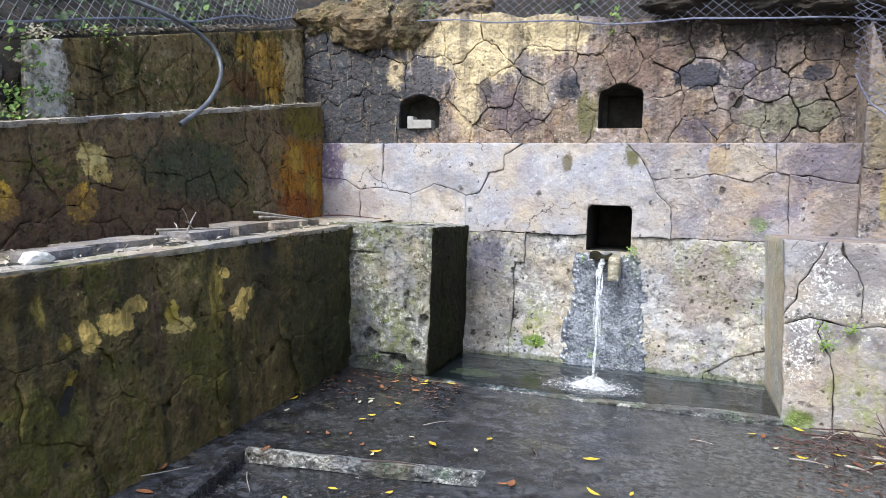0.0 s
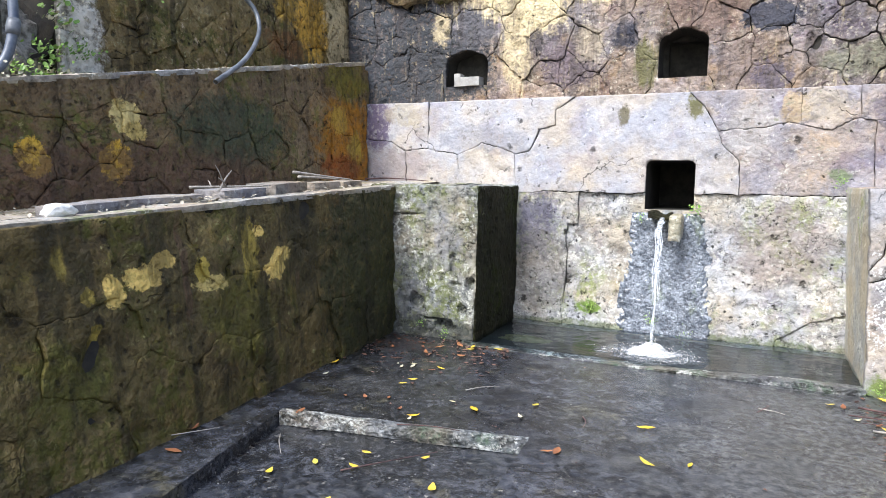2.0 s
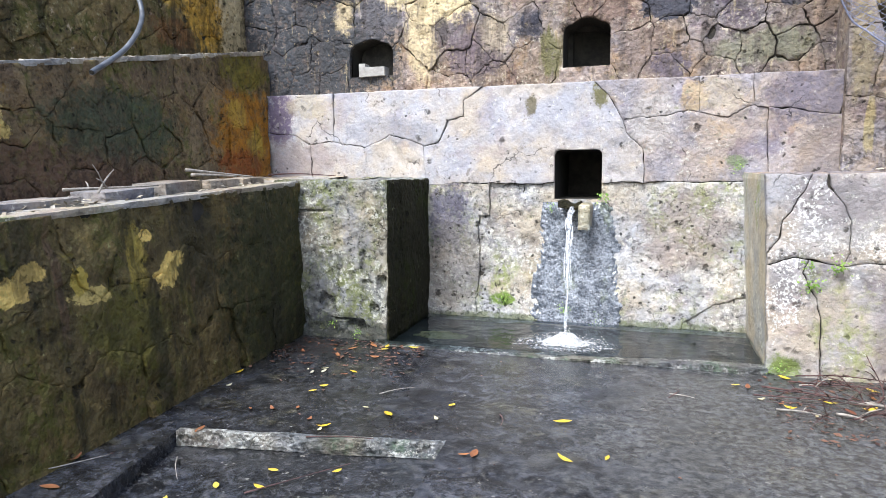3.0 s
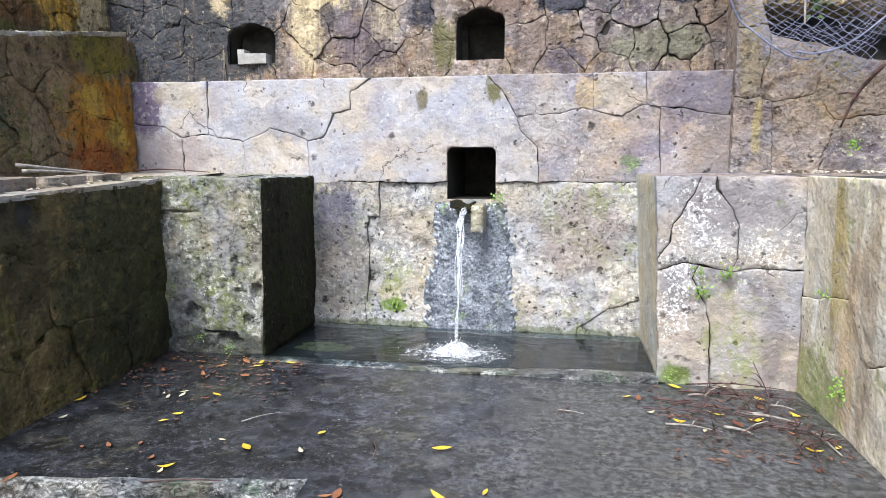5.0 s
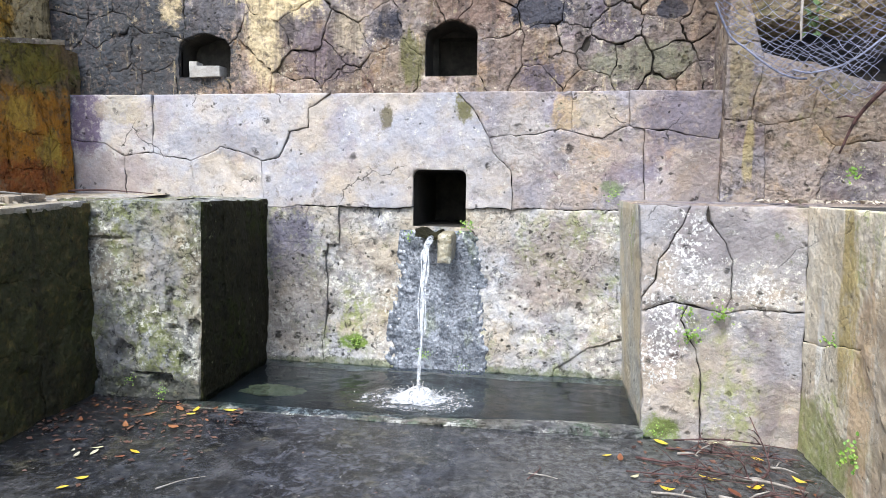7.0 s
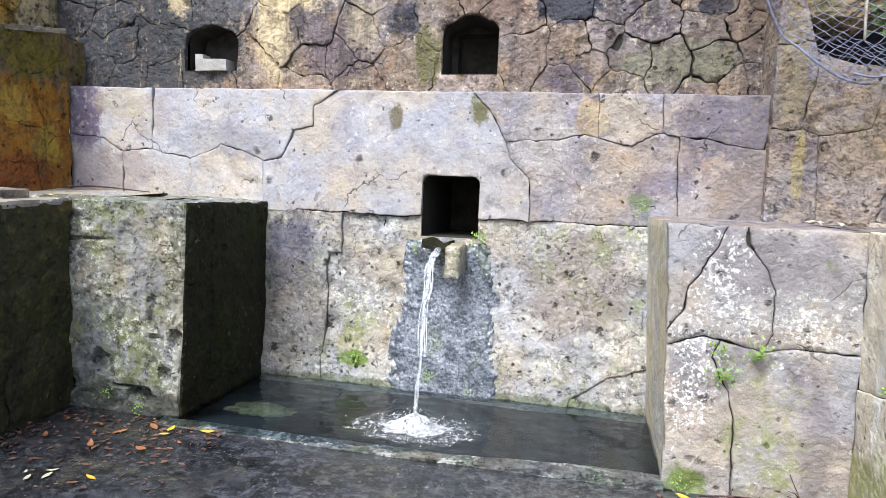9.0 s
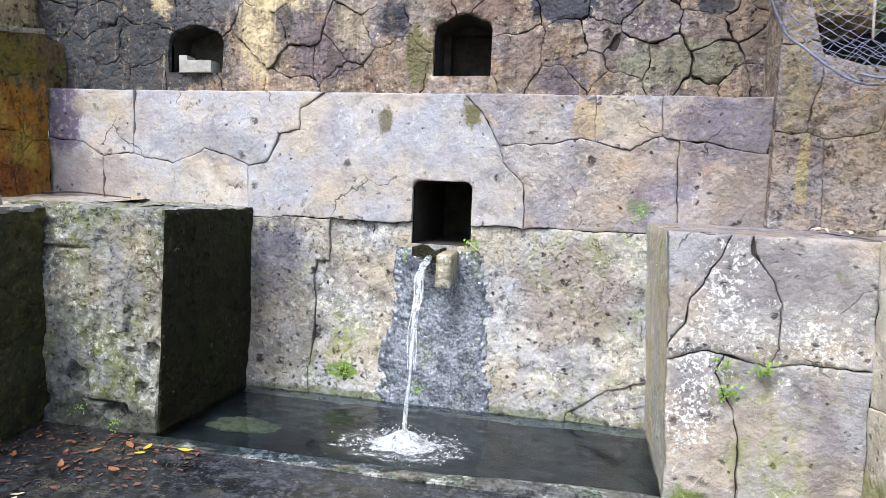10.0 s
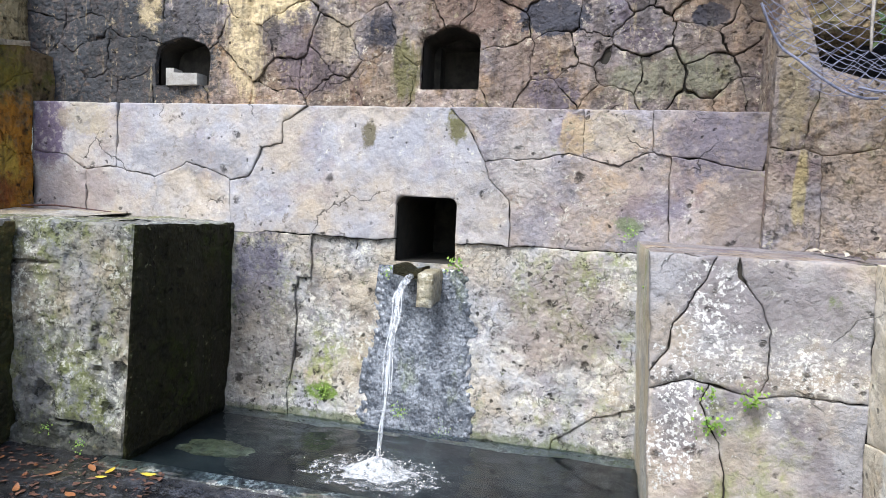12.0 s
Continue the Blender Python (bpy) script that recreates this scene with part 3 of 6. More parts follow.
def rounded_outline(x0, x1, z0, z1, top, bottom=0.0, steps=5, arch=0.0):
    """Outline of an opening: rounded upper corners and, where arch is given, a bowed head."""
    pts = [(x0, z0 + bottom), (x0 + bottom, z0), (x1 - bottom, z0), (x1, z0 + bottom)] if bottom else [(x0, z0), (x1, z0)]
    for i in range(steps + 1):
        a = i / steps * math.pi / 2
        pts.append((x1 - top + top * math.cos(a), z1 - top + top * math.sin(a)))
    if arch:
        for i in range(1, 6):
            s = i / 6
            pts.append((x1 - top + (x0 - x1 + 2 * top) * s, z1 + arch * math.sin(math.pi * s)))
    for i in range(steps + 1):
        a = math.pi / 2 + i / steps * math.pi / 2
        pts.append((x0 + top + top * math.cos(a), z1 - top + top * math.sin(a)))
    return [Vector(p) for p in pts]


def dense(poly, step):
    out = []
    for a, b in zip(poly, poly[1:] + poly[:1]):
        n = max(1, round((b - a).length / step))
        out += [a.lerp(b, i / n) for i in range(n)]
    return out


def inset(poly, d):
    out = []
    for i, p in enumerate(poly):
        e = (poly[(i + 1) % len(poly)] - poly[i - 1]).normalized()
        out.append(p + Vector((-e.y, e.x)) * d)
    return out


def inside(poly, p):
    hit = False
    for a, b in zip(poly, poly[1:] + poly[:1]):
        if (a.y > p.y) != (b.y > p.y) and p.x < (b.x - a.x) * (p.y - a.y) / (b.y - a.y) + a.x:
            hit = not hit
    return hit


def area(poly):
    return sum(a.x * b.y - b.x * a.y for a, b in zip(poly, poly[1:] + poly[:1])) / 2


def slab_mesh(surface, poly, openings=(), spacing=0.03, depth=0.06, relief=0.008, edge=0.016, tilt=(0, 0), proud=0.0, ring=0.006):
    """Verts and faces of one piece of a wall or floor: a worn front in the plane (u, v), cut by the openings, and sides to the back."""
    poly = poly if area(poly) > 0 else poly[::-1]
    lo = Vector((min(p.x for p in poly), min(p.y for p in poly)))
    hi = Vector((max(p.x for p in poly), max(p.y for p in poly)))
    cuts = [o for o in openings if max(p.x for p in o) > lo.x and min(p.x for p in o) < hi.x and max(p.y for p in o) > lo.y and min(p.y for p in o) < hi.y]
    pts, edges = list(poly), [(i, (i + 1) % len(poly)) for i in range(len(poly))]
    loops = [poly]
    if ring:
        loops.append(inset(poly, ring))
    for loop in loops[1:] + cuts:
        base = len(pts)
        pts += loop
        edges += [(base + i, base + (i + 1) % len(loop)) for i in range(len(loop))]
    rng = random.Random(round(lo.x * 977 + lo.y * 131))
    inner = loops[-1]
    arr = np.array([(p.x, p.y) for p in poly])
    nu, nv = int((hi.x - lo.x) / spacing), int((hi.y - lo.y) / spacing)
    for i in range(1, nu + 1):
        for j in range(1, nv + 1):
            p = Vector((lo.x + (i + rng.uniform(-0.3, 0.3)) * spacing, lo.y + (j + rng.uniform(-0.3, 0.3)) * spacing))
            if inside(inner, p) and np.min(np.abs(arr - (p.x, p.y)).sum(1)) > spacing * 0.5:
                pts.append(p)
    got = geometry.delaunay_2d_cdt(pts, edges, [list(range(len(poly)))], 1, 1e-5)
    flat, tris = got[0], got[2]
    keep = []
    for t in tris:
        c = (flat[t[0]] + flat[t[1]] + flat[t[2]]) / 3
        if inside(poly, c) and not any(inside(o, c) for o in cuts):
            keep.append(tuple(t) if area([flat[i] for i in t]) > 0 else tuple(t[::-1]))
    mid = (lo + hi) / 2
    flat_arr = np.array([(p.x, p.y) for p in flat])
    gap = np.sqrt(((flat_arr[:, None, :] - arr[None, :, :]) ** 2).sum(2)).min(1)
    verts = []
    for p, d in zip(flat, gap):
        q = Vector((p.x, p.y, lo.x * 0.7))
        w = proud + tilt[0] * (p.x - mid.x) + tilt[1] * (p.y - mid.y)
        w += relief * (noise.noise(q * 3.1) + 0.6 * noise.noise(q * 9.0) + 0.35 * noise.noise(q * 23.0))
        pit = noise.noise(q * 7.3 + Vector((7, 3, 1)))
        if pit > 0.42 and relief:
            w -= (pit - 0.42) * relief * 6
        if edge:
            local = edge * (0.30 + 2.0 * max(0.0, noise.noise(q * 4.3)))
            k = max(0.0, 1 - d / (local * 1.1))
            w -= local * k * k
        verts.append(surface(p.x, p.y, w))
    count, once = len(verts), {}
    for t in keep:
        for a, b in ((t[0], t[1]), (t[1], t[2]), (t[2], t[0])):
            if (b, a) in once:
                del once[(b, a)]
            else:
                once[(a, b)] = True
    back, faces = {}, list(keep)
    for a, b in once:
        for v in (a, b):
            if v not in back:
                back[v] = len(verts)
                verts.append(surface(flat[v].x, flat[v].y, -depth))
        faces.append((b, a, back[a], back[b]))
    used = sorted({v for f in faces for v in f})
    renum = {v: i for i, v in enumerate(used)}
    return [verts[v] for v in used], [tuple(renum[v] for v in f) for f in faces]


def voronoi(seeds, bounds, squash=1.0):
    """Cells round seed points inside a convex outline."""
    cells = []
    for s in seeds:
        cell = [Vector(p) for p in bounds]
        for o in seeds:
            if o is s:
                continue
            d = Vector((o[0] - s[0], (o[1] - s[1]) * squash))
            m = Vector(((o[0] + s[0]) / 2, (o[1] + s[1]) / 2))
            side = [(p.x - m.x) * d.x + (p.y - m.y) * squash * d.y for p in cell]
            cut = []
            for i, p in enumerate(cell):
                j = (i + 1) % len(cell)
                if side[i] <= 0:
                    cut.append(p)
                if (side[i] < 0 < side[j]) or (side[j] < 0 < side[i]):
                    cut.append(p.lerp(cell[j], side[i] / (side[i] - side[j])))
            cell = cut
            if len(cell) < 3:
                break
        if len(cell) >= 3 and abs(area(cell)) > 0.003:
            cells.append(cell)
    return cells


def warp(poly, amount, scale=4.0, key=0.0, hold=None):
    """Bend the joints between stones, alike for both neighbours; the outer edge of the wall is held."""
    out = []
    for p in dense(poly, 0.022):
        v = noise.noise_vector(Vector((p.x * scale, p.y * scale, key))) * amount + noise.noise_vector(Vector((p.x * 14, p.y * 14, key + 5))) * amount * 0.35 + noise.noise_vector(Vector((p.x * 38, p.y * 38, key + 9))) * amount * 0.30
        k = 1.0
        if hold:
            k = min(1.0, max(0.0, hold(p)) / 0.08)
        out.append(p + Vector((v.x, v.y)) * k)
    return out


def stones(parent, surface, cells, material, openings=(), gap=0.004, relief=0.008, spacing=0.03, bend=0.018, edge=0.016, key=0.0, hold=None, uneven=0.010, name="stone"):
    rng = random.Random(round(key * 10) + 3)
    for cell in cells:
        cell = cell if area(cell) > 0 else cell[::-1]
        bent = warp(cell, bend, 4.0, key, hold)
        full = inset(bent, 1.0)
        outline = [p + (q - p) * gap * (0.30 + 1.6 * max(0.0, noise.noise(Vector((p.x * 3.1, p.y * 3.1, key + 2))) + 0.1) + 3.5 * max(0.0, noise.noise(Vector((p.x * 12, p.y * 12, key + 4))) - 0.1)) for p, q in zip(bent, full)]
        tilt = (rng.uniform(-0.02, 0.02), rng.uniform(-0.02, 0.02))
        verts, faces = slab_mesh(surface, outline, openings, spacing, 0.06, relief, edge, tilt, rng.uniform(-uneven, uneven))
        ob = mesh_object(name, verts, faces, material, parent)
        ob.data.polygons.foreach_set("use_smooth", [len(p.vertices) == 3 for p in ob.data.polygons])


def backing(name, surface, outline, openings, material, depth, label, category, setback=0.035):
    verts, faces = slab_mesh(lambda u, v, w: surface(u, v, w - setback), dense([Vector(p) for p in outline], 0.3), openings, 0.25, depth, 0.0, 0.0, ring=0)
    return tagged(mesh_object(name, verts, faces, material), label, category, kind="structure")


def rough_block(lo, hi, step=0.05, rough=0.008, chip=0.02, lean=None, key=0.0):
    """A worn block: a gridded box whose faces are uneven and whose edges are chipped."""
    lo, hi = Vector(lo), Vector(hi)
    size = hi - lo
    n = [max(2, round(s / step)) for s in size]
    index, verts, faces = {}, [], []

    def vert(i, j, k):
        if (i, j, k) not in index:
            index[(i, j, k)] = len(verts)
            p = Vector((lo.x + size.x * i / n[0], lo.y + size.y * j / n[1], lo.z + size.z * k / n[2]))
            out = Vector([(-1 if a == 0 else 1 if a == m else 0) for a, m in zip((i, j, k), n)])
            sides = sum(1 for a in out if a)
            q = p + Vector((key, key * 2, 0))
            d = rough * (noise.noise(q * 4) + 0.6 * noise.noise(q * 11) + 0.5 * noise.noise(q * 25))
            if sides >= 2:
                d -= chip * (0.35 + 0.9 * max(0.0, noise.noise(q * 8)))
            p = p + out.normalized() * d
            verts.append(lean(p) if lean else p)
        return index[(i, j, k)]

    for ax in range(3):
        b, c = (ax + 1) % 3, (ax + 2) % 3
        for end in (0, n[ax]):
            for i in range(n[b]):
                for j in range(n[c]):
                    quad = []
                    for di, dj in ((0, 0), (1, 0), (1, 1), (0, 1)):
                        g = [0, 0, 0]
                        g[ax], g[b], g[c] = end, i + di, j + dj
                        quad.append(vert(*g))
                    faces.append(tuple(quad if end else quad[::-1]))
    return verts, faces


def tube(points, radii, sides=7, cap=True):
    pts = [Vector(p) for p in points]
    if not isinstance(radii, (list, tuple)):
        radii = [radii] * len(pts)
    verts, faces = [], []
    normal = None
    for i, p in enumerate(pts):
        d = (pts[min(i + 1, len(pts) - 1)] - pts[max(i - 1, 0)]).normalized()
        if normal is None:
            normal = d.orthogonal().normalized()
        normal = (normal - d * normal.dot(d)).normalized()
        side = d.cross(normal)
        for k in range(sides):
            a = 2 * math.pi * k / sides
            verts.append(p + (normal * math.cos(a) + side * math.sin(a)) * radii[i])
    for i in range(len(pts) - 1):
        for k in range(sides):
            a, b = i * sides + k, i * sides + (k + 1) % sides
            faces.append((a, b, b + sides, a + sides))
    if cap:
        faces.append(tuple(range(sides))[::-1])
        faces.append(tuple(range(len(verts) - sides, len(verts))))
    return verts, faces


def joined(pieces):
    verts, faces = [], []
    for v, f in pieces:
        base = len(verts)
        verts += list(v)
        faces += [tuple(i + base for i in x) for x in f]
    return verts, faces


def glide(points, n):
    """Points along a smooth line through the given ones."""
    p = [Vector(q) for q in points]
    p = [p[0] * 2 - p[1]] + p + [p[-1] * 2 - p[-2]]
    out = []
    for i in range(1, len(p) - 2):
        for k in range(n):
            t = k / n
            a, b, c, d = p[i - 1], p[i], p[i + 1], p[i + 2]
            out.append(0.5 * (2 * b + (c - a) * t + (2 * a - 5 * b + 4 * c - d) * t * t + (3 * b - a - 3 * c + d) * t ** 3))
    return out + [p[-2]]


def grid_sheet(name, fn, nu, nv, material, smooth=True):
    verts = [fn(i / nu, j / nv) for j in range(nv + 1) for i in range(nu + 1)]
    faces = [(j * (nu + 1) + i, j * (nu + 1) + i + 1, (j + 1) * (nu + 1) + i + 1, (j + 1) * (nu + 1) + i) for j in range(nv) for i in range(nu)]
    return mesh_object(name, verts, faces, material, smooth=smooth)


def leaf_piece(length, width, curl, rng):
    """An almond-shaped leaf with a folded midrib."""
    verts, faces = [], []
    n = 6
    for i in range(n + 1):
        s = i / n
        half = width / 2 * math.sin(math.pi * min(1, s * 0.96 + 0.03)) ** 0.8
        z = curl * (s - 0.5) ** 2 * 4 * length + rng.uniform(-0.03, 0.03) * width
        x = (s - 0.5) * length
        verts += [Vector((x, -half, z + half * 0.35)), Vector((x, 0, z)), Vector((x, half, z + half * 0.35))]
    for i in range(n):
        a = i * 3
        faces += [(a, a + 3, a + 4, a + 1), (a + 1, a + 4, a + 5, a + 2)]
    return verts, faces


# ---- ground and floor ----
ground = grid_sheet("ground", lambda a, b: Vector(((a - 0.5) * 400, (b - 0.5) * 400, -0.45)), 8, 8, m_soil)
tagged(ground, "bare brown soil reaching away round the spring", "ground", kind="structure")

BASIN = [Vector(p) for p in ((-2.05, 2.93), (-1.55, 0.6), (-0.62, 0.6), (-0.78, 3.14))]
TROUGH = [Vector(p) for p in ((-1.80, 4.70), (0.80, 4.70), (0.80, 5.68), (-1.80, 5.68))]
flat_floor = lambda u, v, w: Vector((u, v, w))
verts, faces = slab_mesh(flat_floor, dense([Vector(p) for p in ((-2.75, -3.0), (1.75, -3.0), (1.75, 5.8), (-2.75, 5.8))], 0.2), [dense(BASIN, 0.05)[::-1], dense(TROUGH, 0.05)], 0.06, 0.16, 0.004, 0.0, ring=0)
floor = tagged(mesh_object("floor", verts, faces, m_floor, smooth=False), "dark wet concrete floor with a thin film of water", "floor", kind="structure")
verts, faces = slab_mesh(flat_floor, dense([Vector(p) for p in ((-2.6, 0.2), (-0.4, 0.2), (-0.4, 3.4), (-2.6, 3.4))], 0.2), (), 0.07, 0.08, 0.004, 0.0, proud=-0.072, ring=0)
tagged(mesh_object("basin_floor", verts, faces, m_floor), "sunken wet concrete basin bottom with fallen leaves", "floor", kind="structure")
verts, faces = slab_mesh(flat_floor, dense([Vector(p) for p in ((-1.9, 4.6), (0.9, 4.6), (0.9, 5.75), (-1.9, 5.75))], 0.2), (), 0.07, 0.20, 0.012, 0.0, proud=-0.12, ring=0)
m_silt = plain_material("dark_trough_silt", (0.005, 0.006, 0.008), (0.040, 0.044, 0.044), 2.6, 0.8, 0.5)
tagged(mesh_object("trough_floor", verts, faces, m_silt), "dark silty bottom of the water trough", "trough", kind="structure")

# worn pale lip along the far rim of the sunken basin
verts, faces = rough_block((0, -0.035, -0.07), (1.29, 0.012, 0.006), 0.03, 0.004, 0.006)
lip = mesh_object("basin_kerb", verts, faces, m_basin_kerb)
lip.matrix_world = pose(-2.05, 2.95, 0, 0, 0, math.degrees(math.atan2(0.21, 1.27)))
tagged(lip, "worn pale concrete kerb edging the sunken basin", "kerb")

# kerb of the trough, sinking under the water at the spout
verts, faces = rough_block((-1.78, 4.60, -0.10), (0.765, 4.70, 0.042), 0.03, 0.005, 0.010,
                           lambda p: Vector((p.x, p.y + 0.006 * noise.noise(p * 3), p.z - (0.034 if p.z > 0 else 0) * (1 - min(1, max(0, (p.x + 0.45) / 0.9))))))
tagged(mesh_object("trough_kerb", verts, faces, m_basin_kerb), "low worn stone kerb along the water trough, partly submerged", "kerb")

SPLASH = Vector((-0.46, 4.95, 0.014))


def water_surface(a, b):
    x, y = -1.80 + 2.60 * a, 4.61 + 1.07 * b
    d = math.hypot(x - SPLASH.x, y - SPLASH.y)
    z = SPLASH.z + 0.004 * math.sin(d * 50 + 2.5 * noise.noise(Vector((x * 5, y * 5, 2)))) * math.exp(-d * 3.2) * min(1, d * 9) + 0.0025 * noise.noise(Vector((x * 9, y * 13, 0))) - 0.09 * max(0.0, 4.70 - y)
    return Vector((x, y, z))


water = tagged(grid_sheet("water", water_surface, 200, 80, m_water), "clear rippling water standing in the stone trough", "water", kind="structure")

# ---- rear wall, lower ----
LOW_NICHE = rounded_outline(-0.652, -0.287, 0.985, 1.368, 0.045)


def rear_low(u, v, w):
    return Vector((u, 5.60 + 0.06 * min(1.0, max(0.0, v) / 0.6) - w, v))


wall_rear_lower = backing("wall_rear_lower", rear_low, ((-3.25, -0.3), (1.40, -0.3), (1.40, 1.87), (-3.25, 1.87)), [LOW_NICHE], m_mortar, 1.0, "rear retaining wall of large pale ashlar blocks", "wall")


def plan(*flat):
    return [Vector(flat[i:i + 2]) for i in range(0, len(flat), 2)]


hold_low = lambda p: min(p.y + 0.2, 1.885 - p.y, p.x + 3.22, 1.36 - p.x)
MID_CELLS = [
    plan(-3.22, 1.885, -3.22, 1.57, -2.95, 1.53, -2.79, 1.45, -2.56, 1.47, -2.56, 1.885),
    plan(-2.56, 1.885, -2.56, 1.47, -2.26, 1.41, -2.04, 1.52, -1.74, 1.42, -1.61, 1.45, -1.52, 1.63, -1.40, 1.65, -1.39, 1.78, -1.23, 1.885),
    plan(-3.22, 1.57, -3.22, 1.105, -2.79, 1.105, -2.79, 1.45, -2.95, 1.53),
    plan(-2.79, 1.45, -2.79, 1.105, -2.26, 1.105, -2.26, 1.41, -2.56, 1.47),
    plan(-2.26, 1.41, -2.26, 1.105, -1.72, 1.105, -1.74, 1.42, -2.04, 1.52),
    plan(-1.23, 1.885, -1.39, 1.78, -1.40, 1.65, -1.52, 1.63, -1.61, 1.45, -1.74, 1.42, -1.72, 1.105, 0.02, 1.115, 0.00, 1.36, -0.12, 1.50, -0.14, 1.59, -0.24, 1.76, -0.36, 1.885),
    plan(-0.36, 1.885, -0.24, 1.76, -0.14, 1.59, 0.33, 1.63, 0.41, 1.62, 0.39, 1.885),
    plan(0.39, 1.885, 0.41, 1.62, 0.59, 1.585, 0.76, 1.67, 0.75, 1.885),
    plan(0.75, 1.885, 0.76, 1.67, 0.86, 1.65, 1.31, 1.585, 1.36, 1.885),
    plan(-0.14, 1.59, -0.12, 1.50, 0.00, 1.36, 0.02, 1.115, 0.87, 1.125, 0.86, 1.65, 0.76, 1.67, 0.59, 1.585, 0.41, 1.62, 0.33, 1.63),
    plan(0.86, 1.65, 0.87, 1.125, 1.36, 1.125, 1.36, 1.60, 1.31, 1.585),
]
LOW_CELLS = [
    plan(-1.95, -0.2, -1.27, -0.2, -1.26, 0.84, -1.18, 0.85, -1.18, 1.105, -1.95, 1.105),
    plan(-1.27, -0.2, 0.30, -0.2, 0.32, 0.07, 0.55, 0.21, 0.80, 0.30, 0.80, 1.12, -1.18, 1.105, -1.18, 0.85, -1.26, 0.84),
    plan(0.30, -0.2, 0.80, -0.2, 0.80, 0.30, 0.55, 0.21, 0.32, 0.07),
]
WEST, EAST = MID_CELLS[:6], MID_CELLS[6:]
stones(wall_rear_lower, rear_low, WEST, m_rear_mid, [LOW_NICHE], 0.0024, 0.009, 0.024, 0.024, 0.004, 1.0, hold_low, 0.003, "ashlar_block")
stones(wall_rear_lower, rear_low, EAST, m_rear_east, [LOW_NICHE], 0.0026, 0.010, 0.024, 0.024, 0.005, 1.0, hold_low, 0.004, "ashlar_block")
stones(wall_rear_lower, rear_low, LOW_CELLS, m_rear_low, [LOW_NICHE], 0.0012, 0.011, 0.024, 0.024, 0.005, 1.0, hold_low, 0.003, "ashlar_block")

# glistening crust under the spout, kept wet by the water that runs down the stone
def crust_material():
    n = Nodes("wet_mineral_crust")
    m, g = n.noise(12, 8, 0.7), n.noise(46, 5, 0.66)
    color = n.mix(n.between(m, 0.38, 0.62), (0.10, 0.115, 0.14), (0.31, 0.335, 0.375))
    color = n.mix(n.between(n.noise(5, 7, 0.7, n.stretch((1, 1, 0.5), (3, 3, 3))), 0.55, 0.66, 0, 0.6), color, (0.16, 0.19, 0.10))
    color = n.mix(n.between(g, 0.52, 0.40, 0, 0.7), color, (0.04, 0.045, 0.055))
    return n.done(color, n.between(m, 0.3, 0.7, 0.10, 0.30), n.bump(g, 0.7, 0.012), Specular_IOR_Level=0.6, Coat_Weight=0.6, Coat_Roughness=0.06)


def wet_crust(a, b):
    """A lumpy sheet that widens downwards; its margin sinks into the stone."""
    v = -0.06 + 1.02 * b
    half = 0.40 - 0.12 * v
    u = -0.455 + (2 * a - 1) * half
    q = Vector((u, v * 0.8, 0))
    margin = min(half - abs(u + 0.455), 0.97 - v) - 0.085 + 0.05 * noise.noise(q * 6) + 0.035 * noise.noise(q * 35)
    lumps = 0.004 * noise.noise(q * 14) + 0.0035 * noise.noise(q * 45) + 0.0035 * noise.noise(q * 100)
    return rear_low(u, v, 0.011 + min(0.0, max(-0.05, margin * 0.35)) + lumps)


crust = grid_sheet("wet_crust", wet_crust, 170, 230, crust_material())
crust.parent = wall_rear_lower
tagged(crust, "wet bumpy mineral crust glistening under the spout")

# ---- rear wall, upper, set back on a ledge ----
ARCH_NICHE = rounded_outline(-2.57, -2.15, 2.065, 2.36, 0.10, 0, 6, 0.035)
DEEP_NICHE = rounded_outline(-0.645, -0.265, 2.045, 2.395, 0.07, 0, 6, 0.045)


def rear_up(u, v, w):
    return Vector((u, 6.04 - 0.05 * max(0.0, u + 1) - w, v))


UP_EDGE = ((-3.75, 1.80), (1.50, 1.80), (1.50, 2.84), (-2.40, 3.17), (-3.75, 3.12))
wall_rear_upper = backing("wall_rear_upper", rear_up, UP_EDGE, [ARCH_NICHE, DEEP_NICHE], m_mortar, 0.55, "upper rear wall of dark polygonal stones", "wall")
UP_SEEDS = [(-2.29, 2.94), (-1.97, 2.94), (-1.57, 2.93), (-1.06, 2.90), (-0.66, 2.89), (-2.28, 2.59), (-1.72, 2.68), (-1.11, 2.63), (-0.43, 2.66), (-1.84, 2.28), (-1.56, 2.38), (-1.23, 2.32), (-1.57, 2.13),
            (-1.37, 2.13), (-1.26, 2.00), (-0.92, 2.15), (-0.97, 2.40), (-0.73, 2.47), (-0.48, 1.96), (-3.23, 2.70), (-3.01, 2.69), (-2.76, 2.59), (-3.16, 2.42), (-3.36, 2.18), (-3.08, 2.27), (-2.85, 2.24),
            (-2.99, 2.03), (-2.79, 1.98), (-2.38, 1.97), (-2.02, 2.10), (-1.62, 1.96), (-3.47, 2.68), (-3.51, 2.43)]
